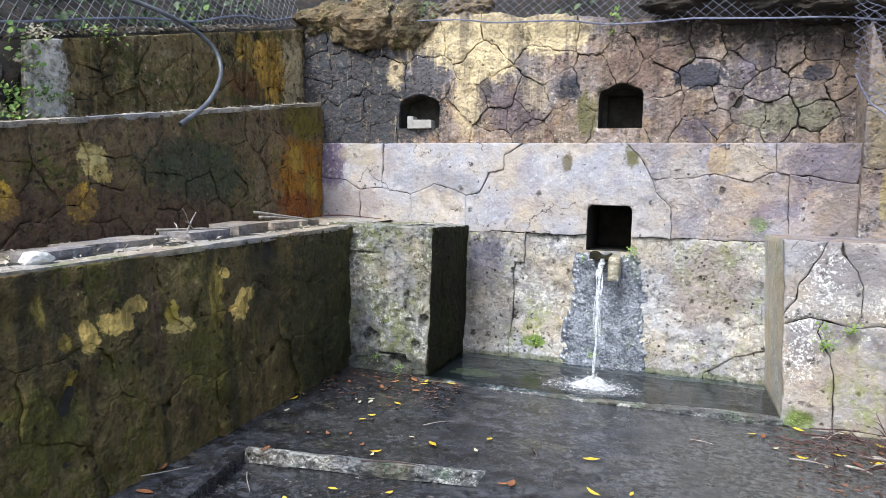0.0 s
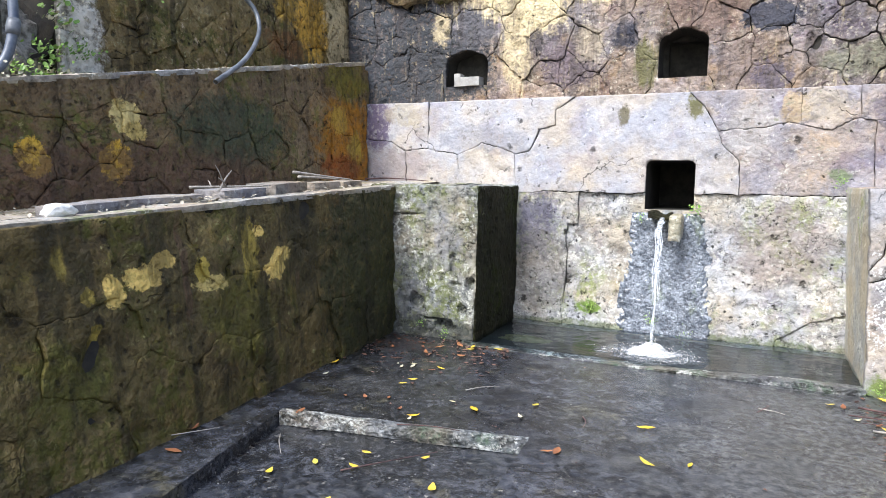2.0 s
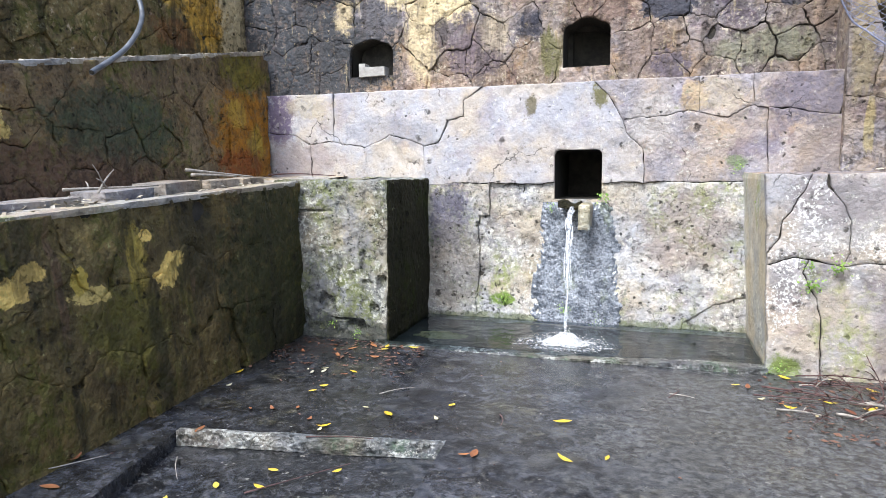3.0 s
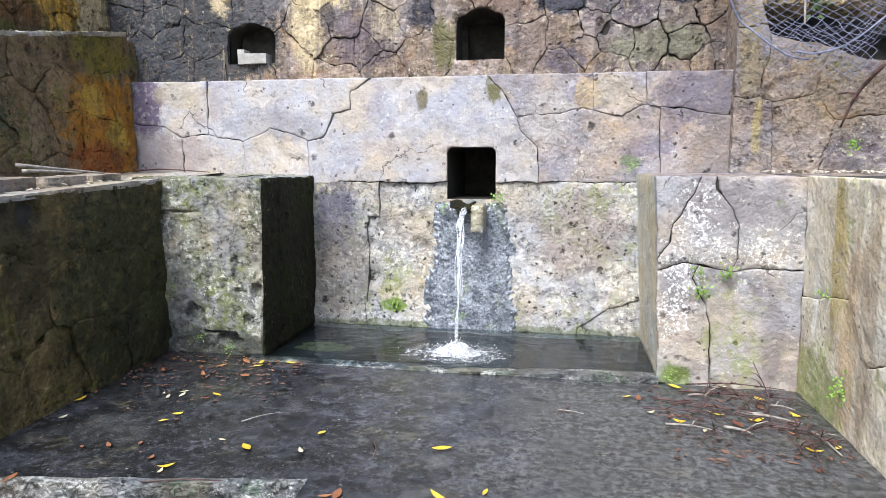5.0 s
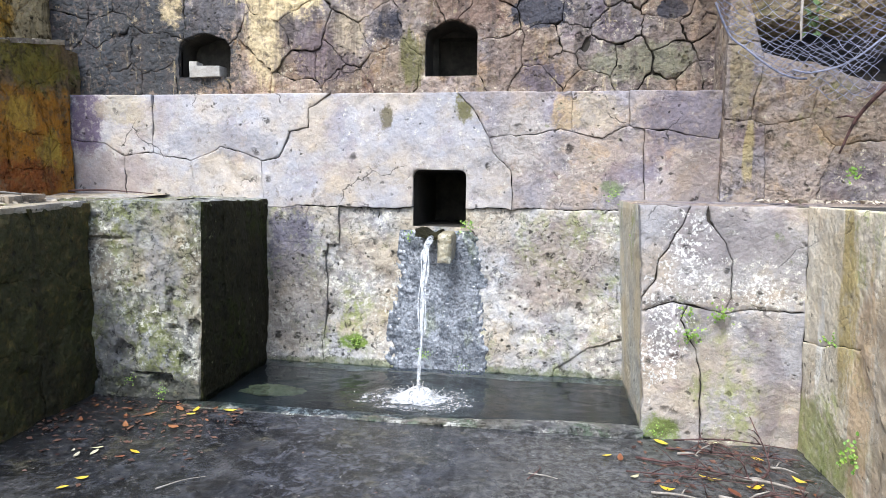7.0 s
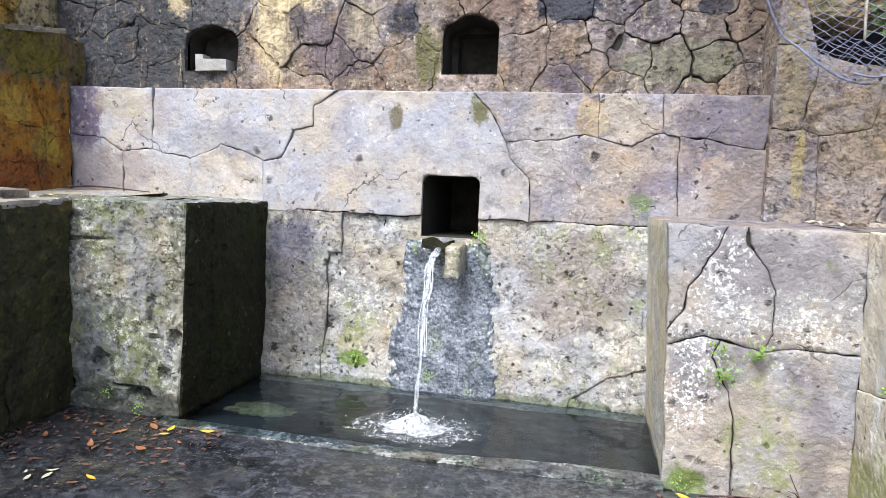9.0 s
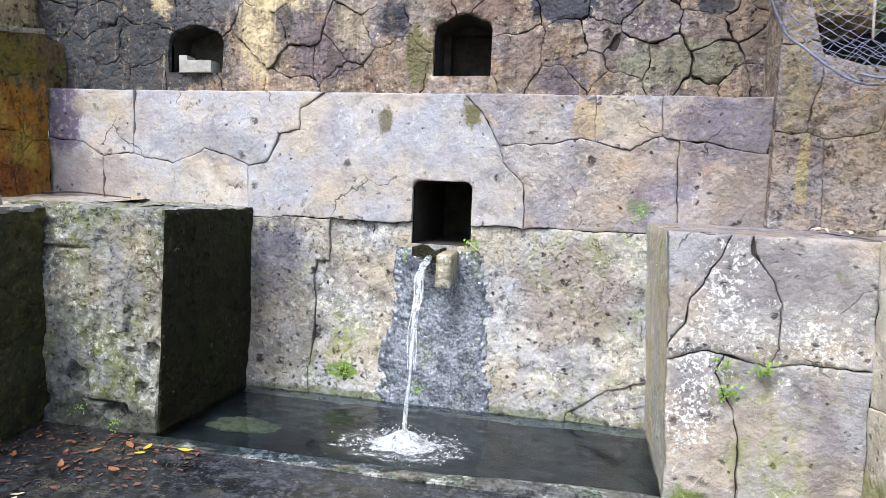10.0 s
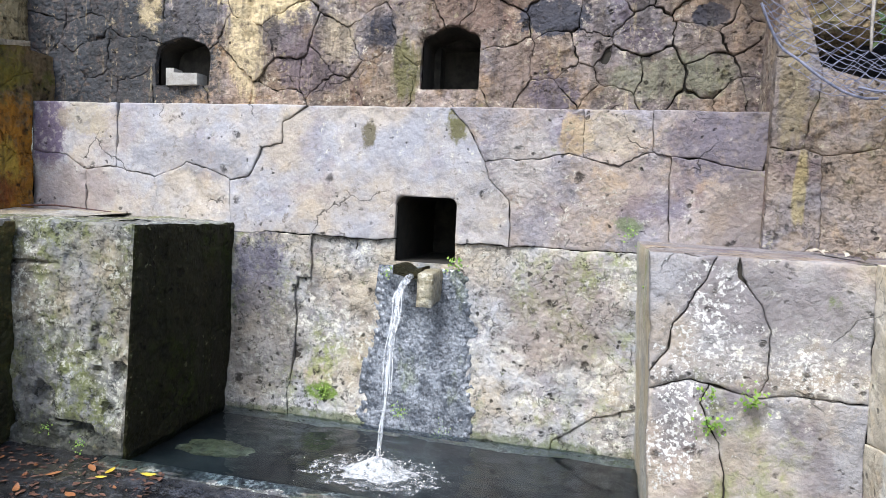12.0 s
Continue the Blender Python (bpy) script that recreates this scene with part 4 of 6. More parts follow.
UP_SEEDS_EAST = [(-0.25, 2.82), (-0.06, 2.84), (0.23, 2.78), (-0.01, 2.66), (0.17, 2.47), (-0.16, 2.46), (-0.09, 2.18), (0.62, 2.65), (0.47, 2.47), (0.21, 2.24), (0.40, 2.30), (0.71, 2.37), (1.03, 2.47), (1.02, 2.31),
                 (1.18, 2.37), (1.31, 2.53), (1.30, 2.21), (1.07, 2.12), (0.54, 2.14), (0.79, 2.12), (0.34, 2.08), (0.21, 1.98), (0.50, 1.95), (0.99, 1.93), (1.17, 1.95), (1.31, 1.98), (1.07, 2.66), (0.85, 2.64), (0.47, 2.84), (0.76, 2.82), (1.30, 2.76)]
UP_SEEDS_HIGH = [(-3.25, 2.98), (-2.92, 2.92), (-2.65, 2.90), (-3.58, 2.95), (-3.62, 2.20)]
hold_up = lambda p: min(p.y - 1.80, p.x + 3.75, 1.50 - p.x)
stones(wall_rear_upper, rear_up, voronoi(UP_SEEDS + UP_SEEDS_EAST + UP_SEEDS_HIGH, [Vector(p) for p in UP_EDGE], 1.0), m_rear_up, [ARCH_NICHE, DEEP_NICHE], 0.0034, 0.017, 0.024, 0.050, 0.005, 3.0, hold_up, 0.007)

# backs of the niches, their recess shade painted in as near-black stone
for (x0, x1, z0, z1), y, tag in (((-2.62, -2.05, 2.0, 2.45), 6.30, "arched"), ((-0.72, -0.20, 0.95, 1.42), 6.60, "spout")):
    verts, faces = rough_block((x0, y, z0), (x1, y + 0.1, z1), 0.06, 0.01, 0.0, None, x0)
    mesh_object("niche_back", verts, faces, m_niche, wall_rear_upper if z0 > 1.5 else wall_rear_lower, "shade-dark stone back of the " + tag + " niche")
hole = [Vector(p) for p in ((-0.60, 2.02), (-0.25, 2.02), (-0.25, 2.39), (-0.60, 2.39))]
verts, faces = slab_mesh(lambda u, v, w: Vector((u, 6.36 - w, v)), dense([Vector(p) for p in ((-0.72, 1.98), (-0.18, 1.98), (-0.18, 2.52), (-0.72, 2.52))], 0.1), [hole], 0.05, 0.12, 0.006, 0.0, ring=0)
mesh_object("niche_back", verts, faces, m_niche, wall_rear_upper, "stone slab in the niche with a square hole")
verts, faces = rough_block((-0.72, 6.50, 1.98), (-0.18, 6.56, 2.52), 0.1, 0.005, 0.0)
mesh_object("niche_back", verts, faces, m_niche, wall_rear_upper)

# ---- left terrace walls ----
def left_low(u, v, w):
    foot, head = -2.24 - 0.055 * (u - 2.2), -2.45 + 0.022 * (u - 2)
    return Vector((foot + (head - foot) * v / 1.1 + w, u, v))


def left_mid(u, v, w):
    return Vector((-3.18 - 0.03 * (v - 1.1) + w, u, v))


def left_top(u, v, w):
    return Vector((-3.66 + w, u, v))


def rows_of_cells(u0, u1, low, high, rows, width, rng, wander=0.3):
    seeds = []
    for r in range(rows):
        n = max(1, round((u1 - u0) / width))
        for i in range(-1, n + 1):
            u = u0 + (i + 0.5 + 0.5 * (r % 2) + rng.uniform(-wander, wander)) * (u1 - u0) / n
            if u0 < u < u1:
                s = (r + 0.5 + rng.uniform(-wander, wander) * 0.6) / rows
                seeds.append((u, low(u) * (1 - s) + high(u) * s))
    return seeds


low_top = lambda y: 1.138 + 0.047 * (y - 4.76)
mid_top = lambda y: 2.25 + 0.183 * (y - 5.6)
top_top = lambda y: 3.09 + 0.275 * (y - 6.03)
OUT1 = ((-1.5, -0.1), (4.74, -0.1), (4.74, low_top(4.74)), (-1.5, low_top(-1.5)))
wall_left_lower = backing("wall_left_lower", left_low, OUT1, (), m_mortar, 0.3, "low terrace wall in dark mossy render with yellow flakes", "wall")
rng = random.Random(11)
seeds = rows_of_cells(0.9, 4.74, lambda u: 0, low_top, 3, 0.42, rng)
stones(wall_left_lower, left_low, voronoi(seeds, [Vector((0.9, -0.1)), Vector((4.74, -0.1)), Vector((4.74, low_top(4.74))), Vector((0.9, low_top(0.9)))], 1.1), m_left_low, (), 0.0006, 0.024, 0.03, 0.045, 0.004, 4.0, lambda p: min(low_top(p.x) - p.y, 4.74 - p.x), 0.003)
seeds = rows_of_cells(-1.5, 0.9, lambda u: 0, low_top, 2, 0.6, rng)
stones(wall_left_lower, left_low, voronoi(seeds, [Vector((-1.5, -0.1)), Vector((0.9, -0.1)), Vector((0.9, low_top(0.9))), Vector((-1.5, low_top(-1.5)))], 1.1), m_left_low, (), 0.0012, 0.014, 0.08, 0.03, 0.010, 4.0, lambda p: low_top(p.x) - p.y, 0.003)

mid_low = lambda y: 1.10 + 0.043 * (y - 4.76) - 0.05
OUT2 = ((-1.5, mid_low(-1.5)), (5.64, mid_low(5.64)), (5.64, mid_top(5.64)), (-1.5, mid_top(-1.5)))
wall_left_middle = backing("wall_left_middle", left_mid, OUT2, (), m_mortar, 0.3, "sloping terrace wall of dark mossy polygonal stones with orange lichen", "wall")
seeds = rows_of_cells(1.4, 5.64, mid_low, mid_top, 4, 0.33, rng)
stones(wall_left_middle, left_mid, voronoi(seeds, [Vector((1.4, mid_low(1.4))), Vector((5.64, mid_low(5.64))), Vector((5.64, mid_top(5.64))), Vector((1.4, mid_top(1.4)))], 1.0), m_left_mid, (), 0.0020, 0.017, 0.03, 0.036, 0.007, 5.0, lambda p: min(mid_top(p.x) - p.y, 5.64 - p.x), 0.006)

top_low = lambda y: mid_top(y) - 0.05
OUT3 = ((2.95, top_low(2.95)), (6.05, top_low(6.05)), (6.05, top_top(6.05)), (2.95, top_top(2.95)))
wall_left_upper = backing("wall_left_upper", left_top, OUT3, (), m_mortar, 0.35, "upper terrace wall of old mossy masonry", "wall")
seeds = rows_of_cells(2.95, 6.05, top_low, top_top, 3, 0.34, rng)
stones(wall_left_upper, left_top, voronoi(seeds, [Vector(p) for p in OUT3], 1.0), m_left_top, (), 0.003, 0.022, 0.032, 0.04, 0.010, 6.0, lambda p: min(top_top(p.x) - p.y, p.x - 2.95), 0.012)


def terrace(name, x0, x1, y0, y1, height, material, label, nu, nv, rough):
    """The top of a terrace: a sloping strip of trodden ground."""
    def at(a, b):
        y = y0 + (y1 - y0) * b
        x = x0 + ((x1(y) if callable(x1) else x1) - x0) * a
        return Vector((x, y, height(y) + (rough * noise.noise(Vector((x * 5, y * 5, 1))) if 0.02 < a < 0.98 else 0)))
    return tagged(grid_sheet(name, at, nu, nv, material), label, "terrace", kind="structure")


terrace("terrace_lower", -3.25, lambda y: -2.50 + 0.022 * (min(y, 4.7) - 2), -1.5, 5.66, lambda y: low_top(y) - 0.004, m_ledge, "bleached top of the lower terrace with debris", 12, 90, 0.02)
terrace("terrace_middle", -3.75, -3.25, -1.5, 5.66, lambda y: mid_top(y) - 0.004, m_ledge, "pale dusty top of the middle terrace", 10, 90, 0.02)
verts, faces = rough_block((-3.75, 5.60, 1.75), (-3.42, 6.10, 2.262), 0.05, 0.01, 0.01)
tagged(mesh_object("terrace_end", verts, faces, m_left_mid), "mossy stone end of the middle terrace", "terrace", kind="structure")
terrace("ledge", -3.25, 1.40, 5.71, 6.10, lambda y: 1.872, m_ledge, "narrow stone ledge on the rear wall", 60, 6, 0.004)

def coping(name, x, top, y0, y1, label):
    """A pale worn crust along the upper edge of a terrace wall."""
    verts, faces = rough_block((-0.14, y0, -0.022), (0.006, y1, 0.014), 0.03, 0.006, 0.008, lambda p: Vector((p.x + x(p.y), p.y, p.z + top(p.y))))
    tagged(mesh_object(name, verts, faces, m_ledge), label, "coping", kind="structure")


coping("trim_lower", lambda y: -2.45 + 0.022 * (y - 2), low_top, 0.2, 4.72, "pale worn coping along the lower terrace wall")
coping("trim_middle", lambda y: -3.18 - 0.03 * (mid_top(y) - 1.1), mid_top, 0.8, 5.63, "pale dusty coping along the middle terrace wall")

# ---- pillar between the trough and the left wall ----
def batter(x0, x1, hollows):
    """Leans the faces of the pillar and sinks the hollows, each x, z, half width, half height and depth, into its front."""
    def move(p):
        s = max(0.0, p.z) / 1.15
        front = 1 if p.y < 4.76 else 0
        sunk = 0.0
        for x, z, wide, tall, deep in hollows:
            d = math.hypot((p.x - x) / wide, (p.z - z) / tall) + 0.55 * noise.noise(p * 19)
            sunk = max(sunk, deep * min(1.0, max(0.0, 1.35 - d) / 0.45))
        return Vector((p.x + (x0 if p.x < -2.1 else x1) * s, p.y + 0.06 * s * (1 if p.y < 5 else 0) + sunk * front, p.z))
    return move


HOLLOWS = ((-2.20, 0.26, 0.06, 0.05, 0.06), (-1.93, 0.10, 0.07, 0.035, 0.07), (-1.80, 0.22, 0.03, 0.04, 0.05), (-1.74, 0.42, 0.03, 0.05, 0.05), (-1.89, 0.56, 0.015, 0.07, 0.03),
           (-2.36, 0.93, 0.16, 0.008, 0.025), (-2.06, 0.95, 0.03, 0.05, 0.015), (-1.86, 0.42, 0.05, 0.010, 0.03), (-2.40, 0.12, 0.05, 0.03, 0.03), (-2.02, 0.14, 0.10, 0.010, 0.03))
verts, faces = rough_block((-2.62, 4.71, -0.1), (-1.695, 5.68, 1.155), 0.016, 0.015, 0.015, batter(0, -0.006, HOLLOWS))
pillar = tagged(mesh_object("pillar", verts, faces, m_pillar), "rough squat stone pillar, lichened in front, mossy and shade-painted beside water", "pillar", kind="structure")
# the right-hand face takes the algae stone with shade in its colour
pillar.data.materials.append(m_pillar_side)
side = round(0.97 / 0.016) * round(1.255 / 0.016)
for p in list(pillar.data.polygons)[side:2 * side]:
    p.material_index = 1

# ---- right pier, right wall, wing ----
def pier_front(u, v, w):
    return Vector((u, 4.62 + 0.02 * v - w, v))


def pier_lean(p):
    return Vector((p.x - (0.065 * max(0.0, p.z) / 1.2 if p.x < 1.0 else 0), p.y + 0.02 * p.z, p.z))


verts, faces = rough_block((0.775, 4.645, -0.1), (1.55, 5.70, 1.185), 0.04, 0.006, 0.012, pier_lean)
pier = tagged(mesh_object("pier", verts, faces, m_jamb), "pier of big lichened slabs closing the trough", "pier", kind="structure")
pier.data.materials.append(m_wing)
pier.data.materials.append(m_mortar)
for p in pier.data.polygons:
    p.material_index = 1 if p.normal.z > 0.5 else 2 if p.normal.y < -0.5 else 0
pier_hold = lambda p: min(1.19 - p.y, p.x - 0.69, 1.50 - p.x)
PIER_CELLS = [
    plan(0.700, 1.185, 0.727, 0.72, 0.79, 0.81, 0.80, 0.92, 0.91, 1.08, 0.95, 1.185),
    plan(0.95, 1.185, 0.91, 1.08, 0.80, 0.92, 0.79, 0.81, 0.727, 0.72, 0.732, 0.655, 0.86, 0.69, 0.95, 0.685, 1.12, 0.665, 1.16, 0.74, 1.15, 0.91, 1.11, 1.02, 1.04, 1.11, 1.03, 1.185),
    plan(1.03, 1.185, 1.04, 1.11, 1.11, 1.02, 1.15, 0.91, 1.16, 0.74, 1.12, 0.665, 1.25, 0.68, 1.50, 0.675, 1.50, 1.185),
    plan(0.732, 0.655, 0.762, -0.1, 1.05, -0.1, 1.03, 0.33, 1.00, 0.47, 0.93, 0.60, 0.95, 0.685, 0.86, 0.69),
    plan(0.95, 0.685, 0.93, 0.60, 1.00, 0.47, 1.03, 0.33, 1.05, -0.1, 1.50, -0.1, 1.50, 0.675, 1.25, 0.68, 1.12, 0.665),
]
stones(pier, pier_front, PIER_CELLS, m_pier, (), 0.0036, 0.010, 0.024, 0.018, 0.010, 7.0, pier_hold, 0.006, "stone_slab")


def right_face(u, v, w):
    return Vector((1.505 - 0.02 * v - w, -u, v))


OUTR = ((-4.64, -0.1), (1.5, -0.1), (1.5, 1.19), (-4.64, 1.19))
wall_right = backing("wall_right", right_face, OUTR, (), m_mortar, 0.3, "side wall of streaked yellowish slabs", "wall")
seeds = [(-4.3, 0.9), (-4.2, 0.3), (-3.7, 0.75), (-3.5, 0.2), (-3.0, 0.8), (-2.8, 0.25), (-2.2, 0.6), (-1.3, 0.7), (-1.0, 0.2), (0.0, 0.6), (1.0, 0.5)]
stones(wall_right, right_face, voronoi(seeds, [Vector(p) for p in OUTR], 1.0), m_right, (), 0.0015, 0.010, 0.035, 0.02, 0.006, 8.0, lambda p: min(1.19 - p.y, p.x + 4.64), 0.004, "stone_slab")


def wing_face(u, v, w):
    return Vector((u, 5.60 - 0.06 * (u - 1.33) - w, v))


OUTW = ((1.315, 1.1), (3.6, 1.1), (3.6, 1.75), (2.1, 1.92), (1.52, 2.10), (1.42, 2.45), (1.315, 2.75))
wall_wing = backing("wall_wing", wing_face, OUTW, (), m_wing, 0.55, "brown retaining wall under the netted bank", "wall", 0.02)
seeds = [(1.40, 1.45), (1.38, 1.95), (1.37, 2.35), (1.62, 1.92), (1.72, 1.45), (2.05, 1.75), (2.08, 1.35), (2.45, 1.70), (2.50, 1.32), (2.95, 1.55), (3.4, 1.4)]
stones(wall_wing, wing_face, voronoi(seeds, [Vector(p) for p in OUTW], 1.0), m_wing, (), 0.002, 0.016, 0.03, 0.03, 0.008, 9.0, lambda p: min(p.x - 1.315, p.y - 1.1), 0.008)


def right_ground(a, b):
    x, y = 1.49 + 4.5 * a, -1.5 + 7.3 * b
    return Vector((x, y, 1.188 + (0.03 * noise.noise(Vector((x * 4, y * 4, 2))) + 0.4 * max(0, a - 0.35) if a > 0.01 else 0)))


terrace_right = grid_sheet("terrace_right", right_ground, 40, 70, m_wing)
terrace_right.data.materials.append(m_soil)
for p in terrace_right.data.polygons:
    p.material_index = 1 if p.center.x > 1.9 and p.center.y < 5.0 else 0
tagged(terrace_right, "earthy terrace behind the side wall with leaf litter", "terrace", kind="structure")

# ---- banks of earth behind the walls ----
def bank_rear(a, b):
    x = -9 + 18 * a
    back = b * 9
    rise = 3.10 - 0.09 * (x + 2.4) if x < 1.5 else 2.75
    z = min(rise, 3.2) - 0.08 + back * 0.75 + 0.16 * noise.noise(Vector((x * 1.7, back * 1.7, 3))) * min(1, back * 3) + 0.05 * noise.noise(Vector((x * 6, back * 6, 3)))
    return Vector((x, 6.30 + back + 0.05 * noise.noise(Vector((x * 3, 0, 5))), z))


tagged(grid_sheet("bank_rear", bank_rear, 150, 60, m_soil), "steep earth bank above the rear wall with litter", "bank", kind="structure")


def bank_left(a, b):
    y, out = -2 + 9 * a, b * 7
    z = (top_top(max(2.9, y)) if y > 2.9 else mid_top(y) + 0.05 + max(0, (y - 2.3)) * 0.2) - 0.03 + out * (0.55 + 0.25 * (y < 2.9)) + 0.10 * noise.noise(Vector((y * 2.2, out * 2.2, 8))) * min(1, out * 3)
    return Vector((-3.70 - out, y, z))


tagged(grid_sheet("bank_left", bank_left, 90, 50, m_soil), "earth bank rising behind the terraces", "bank", kind="structure")


def bank_right(a, b):
    x, back = 1.30 + 5 * a, b * 5
    z = max(2.55 - 1.9 * (x - 1.30), 1.86 - 0.12 * (x - 2)) + back * 0.85 + 0.10 * noise.noise(Vector((x * 3, back * 3, 4))) * min(1, back * 4)
    return Vector((x, 5.66 - 0.05 * (x - 1.33) + back, z))


tagged(grid_sheet("bank_right", bank_right, 60, 40, m_soil), "crumbling earth bank behind the hanging net", "bank", kind="structure")


def lump(centre, radii, key, material, name, label, category, detail=4, rough=0.28, flat=None):
    bm = bmesh.new()
    bmesh.ops.create_icosphere(bm, subdivisions=detail, radius=1.0)
    for v in bm.verts:
        q = v.co * 1.6 + Vector((key, key * 1.7, 0))
        v.co *= 1 + rough * (noise.noise(q) + 0.6 * noise.noise(q * 2.7) + 0.35 * noise.noise(q * 6.5))
        v.co = Vector([c * r for c, r in zip(v.co, radii)])
        if flat is not None:
            v.co.z = max(v.co.z, flat)
    data = bpy.data.meshes.new(name)
    bm.to_mesh(data)
    bm.free()
    data.materials.append(material)
    ob = new(name, data)
    ob.location = centre
    return tagged(ob, label, category)


for i, (c, r) in enumerate((((-2.95, 6.08, 3.10), (0.42, 0.22, 0.24)), ((-2.50, 6.12, 3.06), (0.30, 0.20, 0.26)), ((-3.45, 6.18, 3.16), (0.36, 0.25, 0.20)), ((-2.05, 6.25, 3.20), (0.35, 0.2, 0.12)))):
    lump(c, r, i * 3.1, m_rock, "rock_outcrop", "lumpy earthy rock overhanging the upper wall", "rock")
m_algae_stone = stone_material("drowned_algae_stone", (0.10, 0.11, 0.07), (0.20, 0.21, 0.13), (0.30, 0.31, 0.20), 0.0, moss=0.6, moss_color=(0.12, 0.15, 0.05))
lump((-1.41, 5.06, -0.115), (0.20, 0.10, 0.055), 77.0, m_algae_stone, "sunken_stone", "flat greenish stone lying under the trough water", "stone", 4, 0.25)
for i, (c, r) in enumerate((((1.62, 5.76, 2.36), (0.28, 0.16, 0.16)), ((2.05, 5.70, 2.34), (0.30, 0.18, 0.15)), ((2.45, 5.72, 2.28), (0.28, 0.2, 0.16)), ((1.85, 5.80, 2.60), (0.4, 0.2, 0.2)))):
    lump(c, r, 20 + i * 2.3, m_rock, "rock", "ochre earthy rock held behind the net", "rock")

for i, (c, r) in enumerate((((0.15, 6.02, 3.06), (0.42, 0.24, 0.12)), ((0.65, 5.98, 3.00), (0.40, 0.28, 0.13)), ((1.12, 5.93, 2.95), (0.40, 0.28, 0.13)), ((1.48, 5.90, 2.92), (0.30, 0.28, 0.14)))):
    lump(c, r, 60 + i * 2.7, m_soil, "earth_overhang", "dark earth bulging over the wall under netting", "mound")

# ---- spout and falling water ----
spout = tagged(new("spout"), "mossy stone spout under the niche, pouring water", "spout")
spout.location = (-0.47, 5.62, 0.97)
verts, faces = rough_block((-0.60, 5.48, 0.925), (-0.43, 5.72, 0.985), 0.02, 0.005, 0.008)
for v in verts:
    v.z -= 0.035 * math.exp(-((v.x + 0.49) / 0.045) ** 2) * (1 if v.z > 0.96 else 0.6)
ob = mesh_object("lip", [v - spout.location for v in verts], faces, m_pillar_side, spout, "dark wet channel stone")
verts, faces = rough_block((-0.440, 5.42, 0.775), (-0.350, 5.70, 0.962), 0.018, 0.006, 0.012, lambda p: Vector((p.x + 0.02 * (p.z - 0.87), p.y, p.z - 0.10 * max(0, 5.56 - p.y))))
m_block = stone_material("mossy_spout_stone", (0.12, 0.115, 0.08), (0.30, 0.285, 0.21), (0.52, 0.50, 0.41), 0.0, 0.8, moss=0.6, moss_color=(0.09, 0.11, 0.03), rough=0.5)
ob = mesh_object("block", [v - spout.location for v in verts], faces, m_block, spout, "mossy block beside the outlet")

start, end = Vector((-0.492, 5.475, 0.925)), Vector((SPLASH.x, SPLASH.y, 0.0))
pts, radii = [], []
for i in range(29):
    s = i / 28
    pts.append(Vector((start.x + (end.x - start.x) * s + 0.004 * math.sin(s * 19), start.y + (end.y - start.y) * s ** 0.62, start.z - (start.z - end.z) * (0.10 * s + 0.90 * s * s) ** 1.0)))
    radii.append(0.72 * (0.024 - 0.011 * min(1, s * 2.2) + 0.002 * math.sin(s * 31) + 0.004 * max(0, s - 0.8) * 5))
verts, faces = tube(pts, radii, 14)
for i, v in enumerate(verts):
    k = noise.noise(Vector((v.x * 90, v.y * 6, v.z * 9)))
    v += Vector((k * 0.006, 0, 0))
stream = tagged(mesh_object("water_jet", verts, faces, m_stream, smooth=True), "thin white jet of water falling from the spout", "water jet")
rng = random.Random(5)
pieces = []
for k in range(3):
    off = (-0.016, 0.015, 0.024)[k]
    pieces.append(tube([p + Vector((off + 0.004 * math.sin(i * 0.7 + k), -0.01, 0)) for i, p in enumerate(pts[2:22])], [0.004 + 0.002 * math.sin(i * 1.3 + k) for i in range(20)], 6))
mesh_object("strand", *joined(pieces), m_stream, stream, smooth=True)

foam = tagged(new("splash"), "white foaming splash where the jet meets water", "splash")
foam.location = SPLASH


def crown(a, b):
    ang, r = a * 2 * math.pi, 0.015 + 0.25 * b
    q = Vector((math.cos(ang) * 2.2, math.sin(ang) * 2.2, b * 4))
    r *= 1 + 0.35 * noise.noise(q)
    z = 0.060 * math.exp(-(b / 0.26) ** 2) + 0.012 * (1 - b) * (0.5 + noise.noise(q * 3)) + 0.003
    return Vector((math.cos(ang) * r * 1.25, math.sin(ang) * r * 0.8, z))


sheet = grid_sheet("foam", crown, 64, 22, m_foam)
sheet.parent = foam
core = grid_sheet("foam", lambda a, b: crown(a, b * 0.55) * 0.9 + Vector((0, 0, 0.014 * (1 - b))), 48, 16, m_core)
core.parent = foam
pieces = []
for k in range(170):
    ang, r = rng.uniform(0, 6.28), abs(rng.gauss(0, 0.12))
    c = Vector((math.cos(ang) * r * 1.3, math.sin(ang) * r, 0.006 + rng.uniform(0, 0.13) * math.exp(-r * 8)))
    s = rng.uniform(0.0015, 0.0045)
    v = [Vector(d) * s + c for d in ((1, 0, 0), (-1, 0, 0), (0, 1, 0), (0, -1, 0), (0, 0, 1.4), (0, 0, -1))]
    pieces.append((v, [(0, 2, 4), (2, 1, 4), (1, 3, 4), (3, 0, 4), (2, 0, 5), (1, 2, 5), (3, 1, 5), (0, 3, 5)]))
tagged(mesh_object("droplets", *joined(pieces), m_white, foam), kind="stuff")
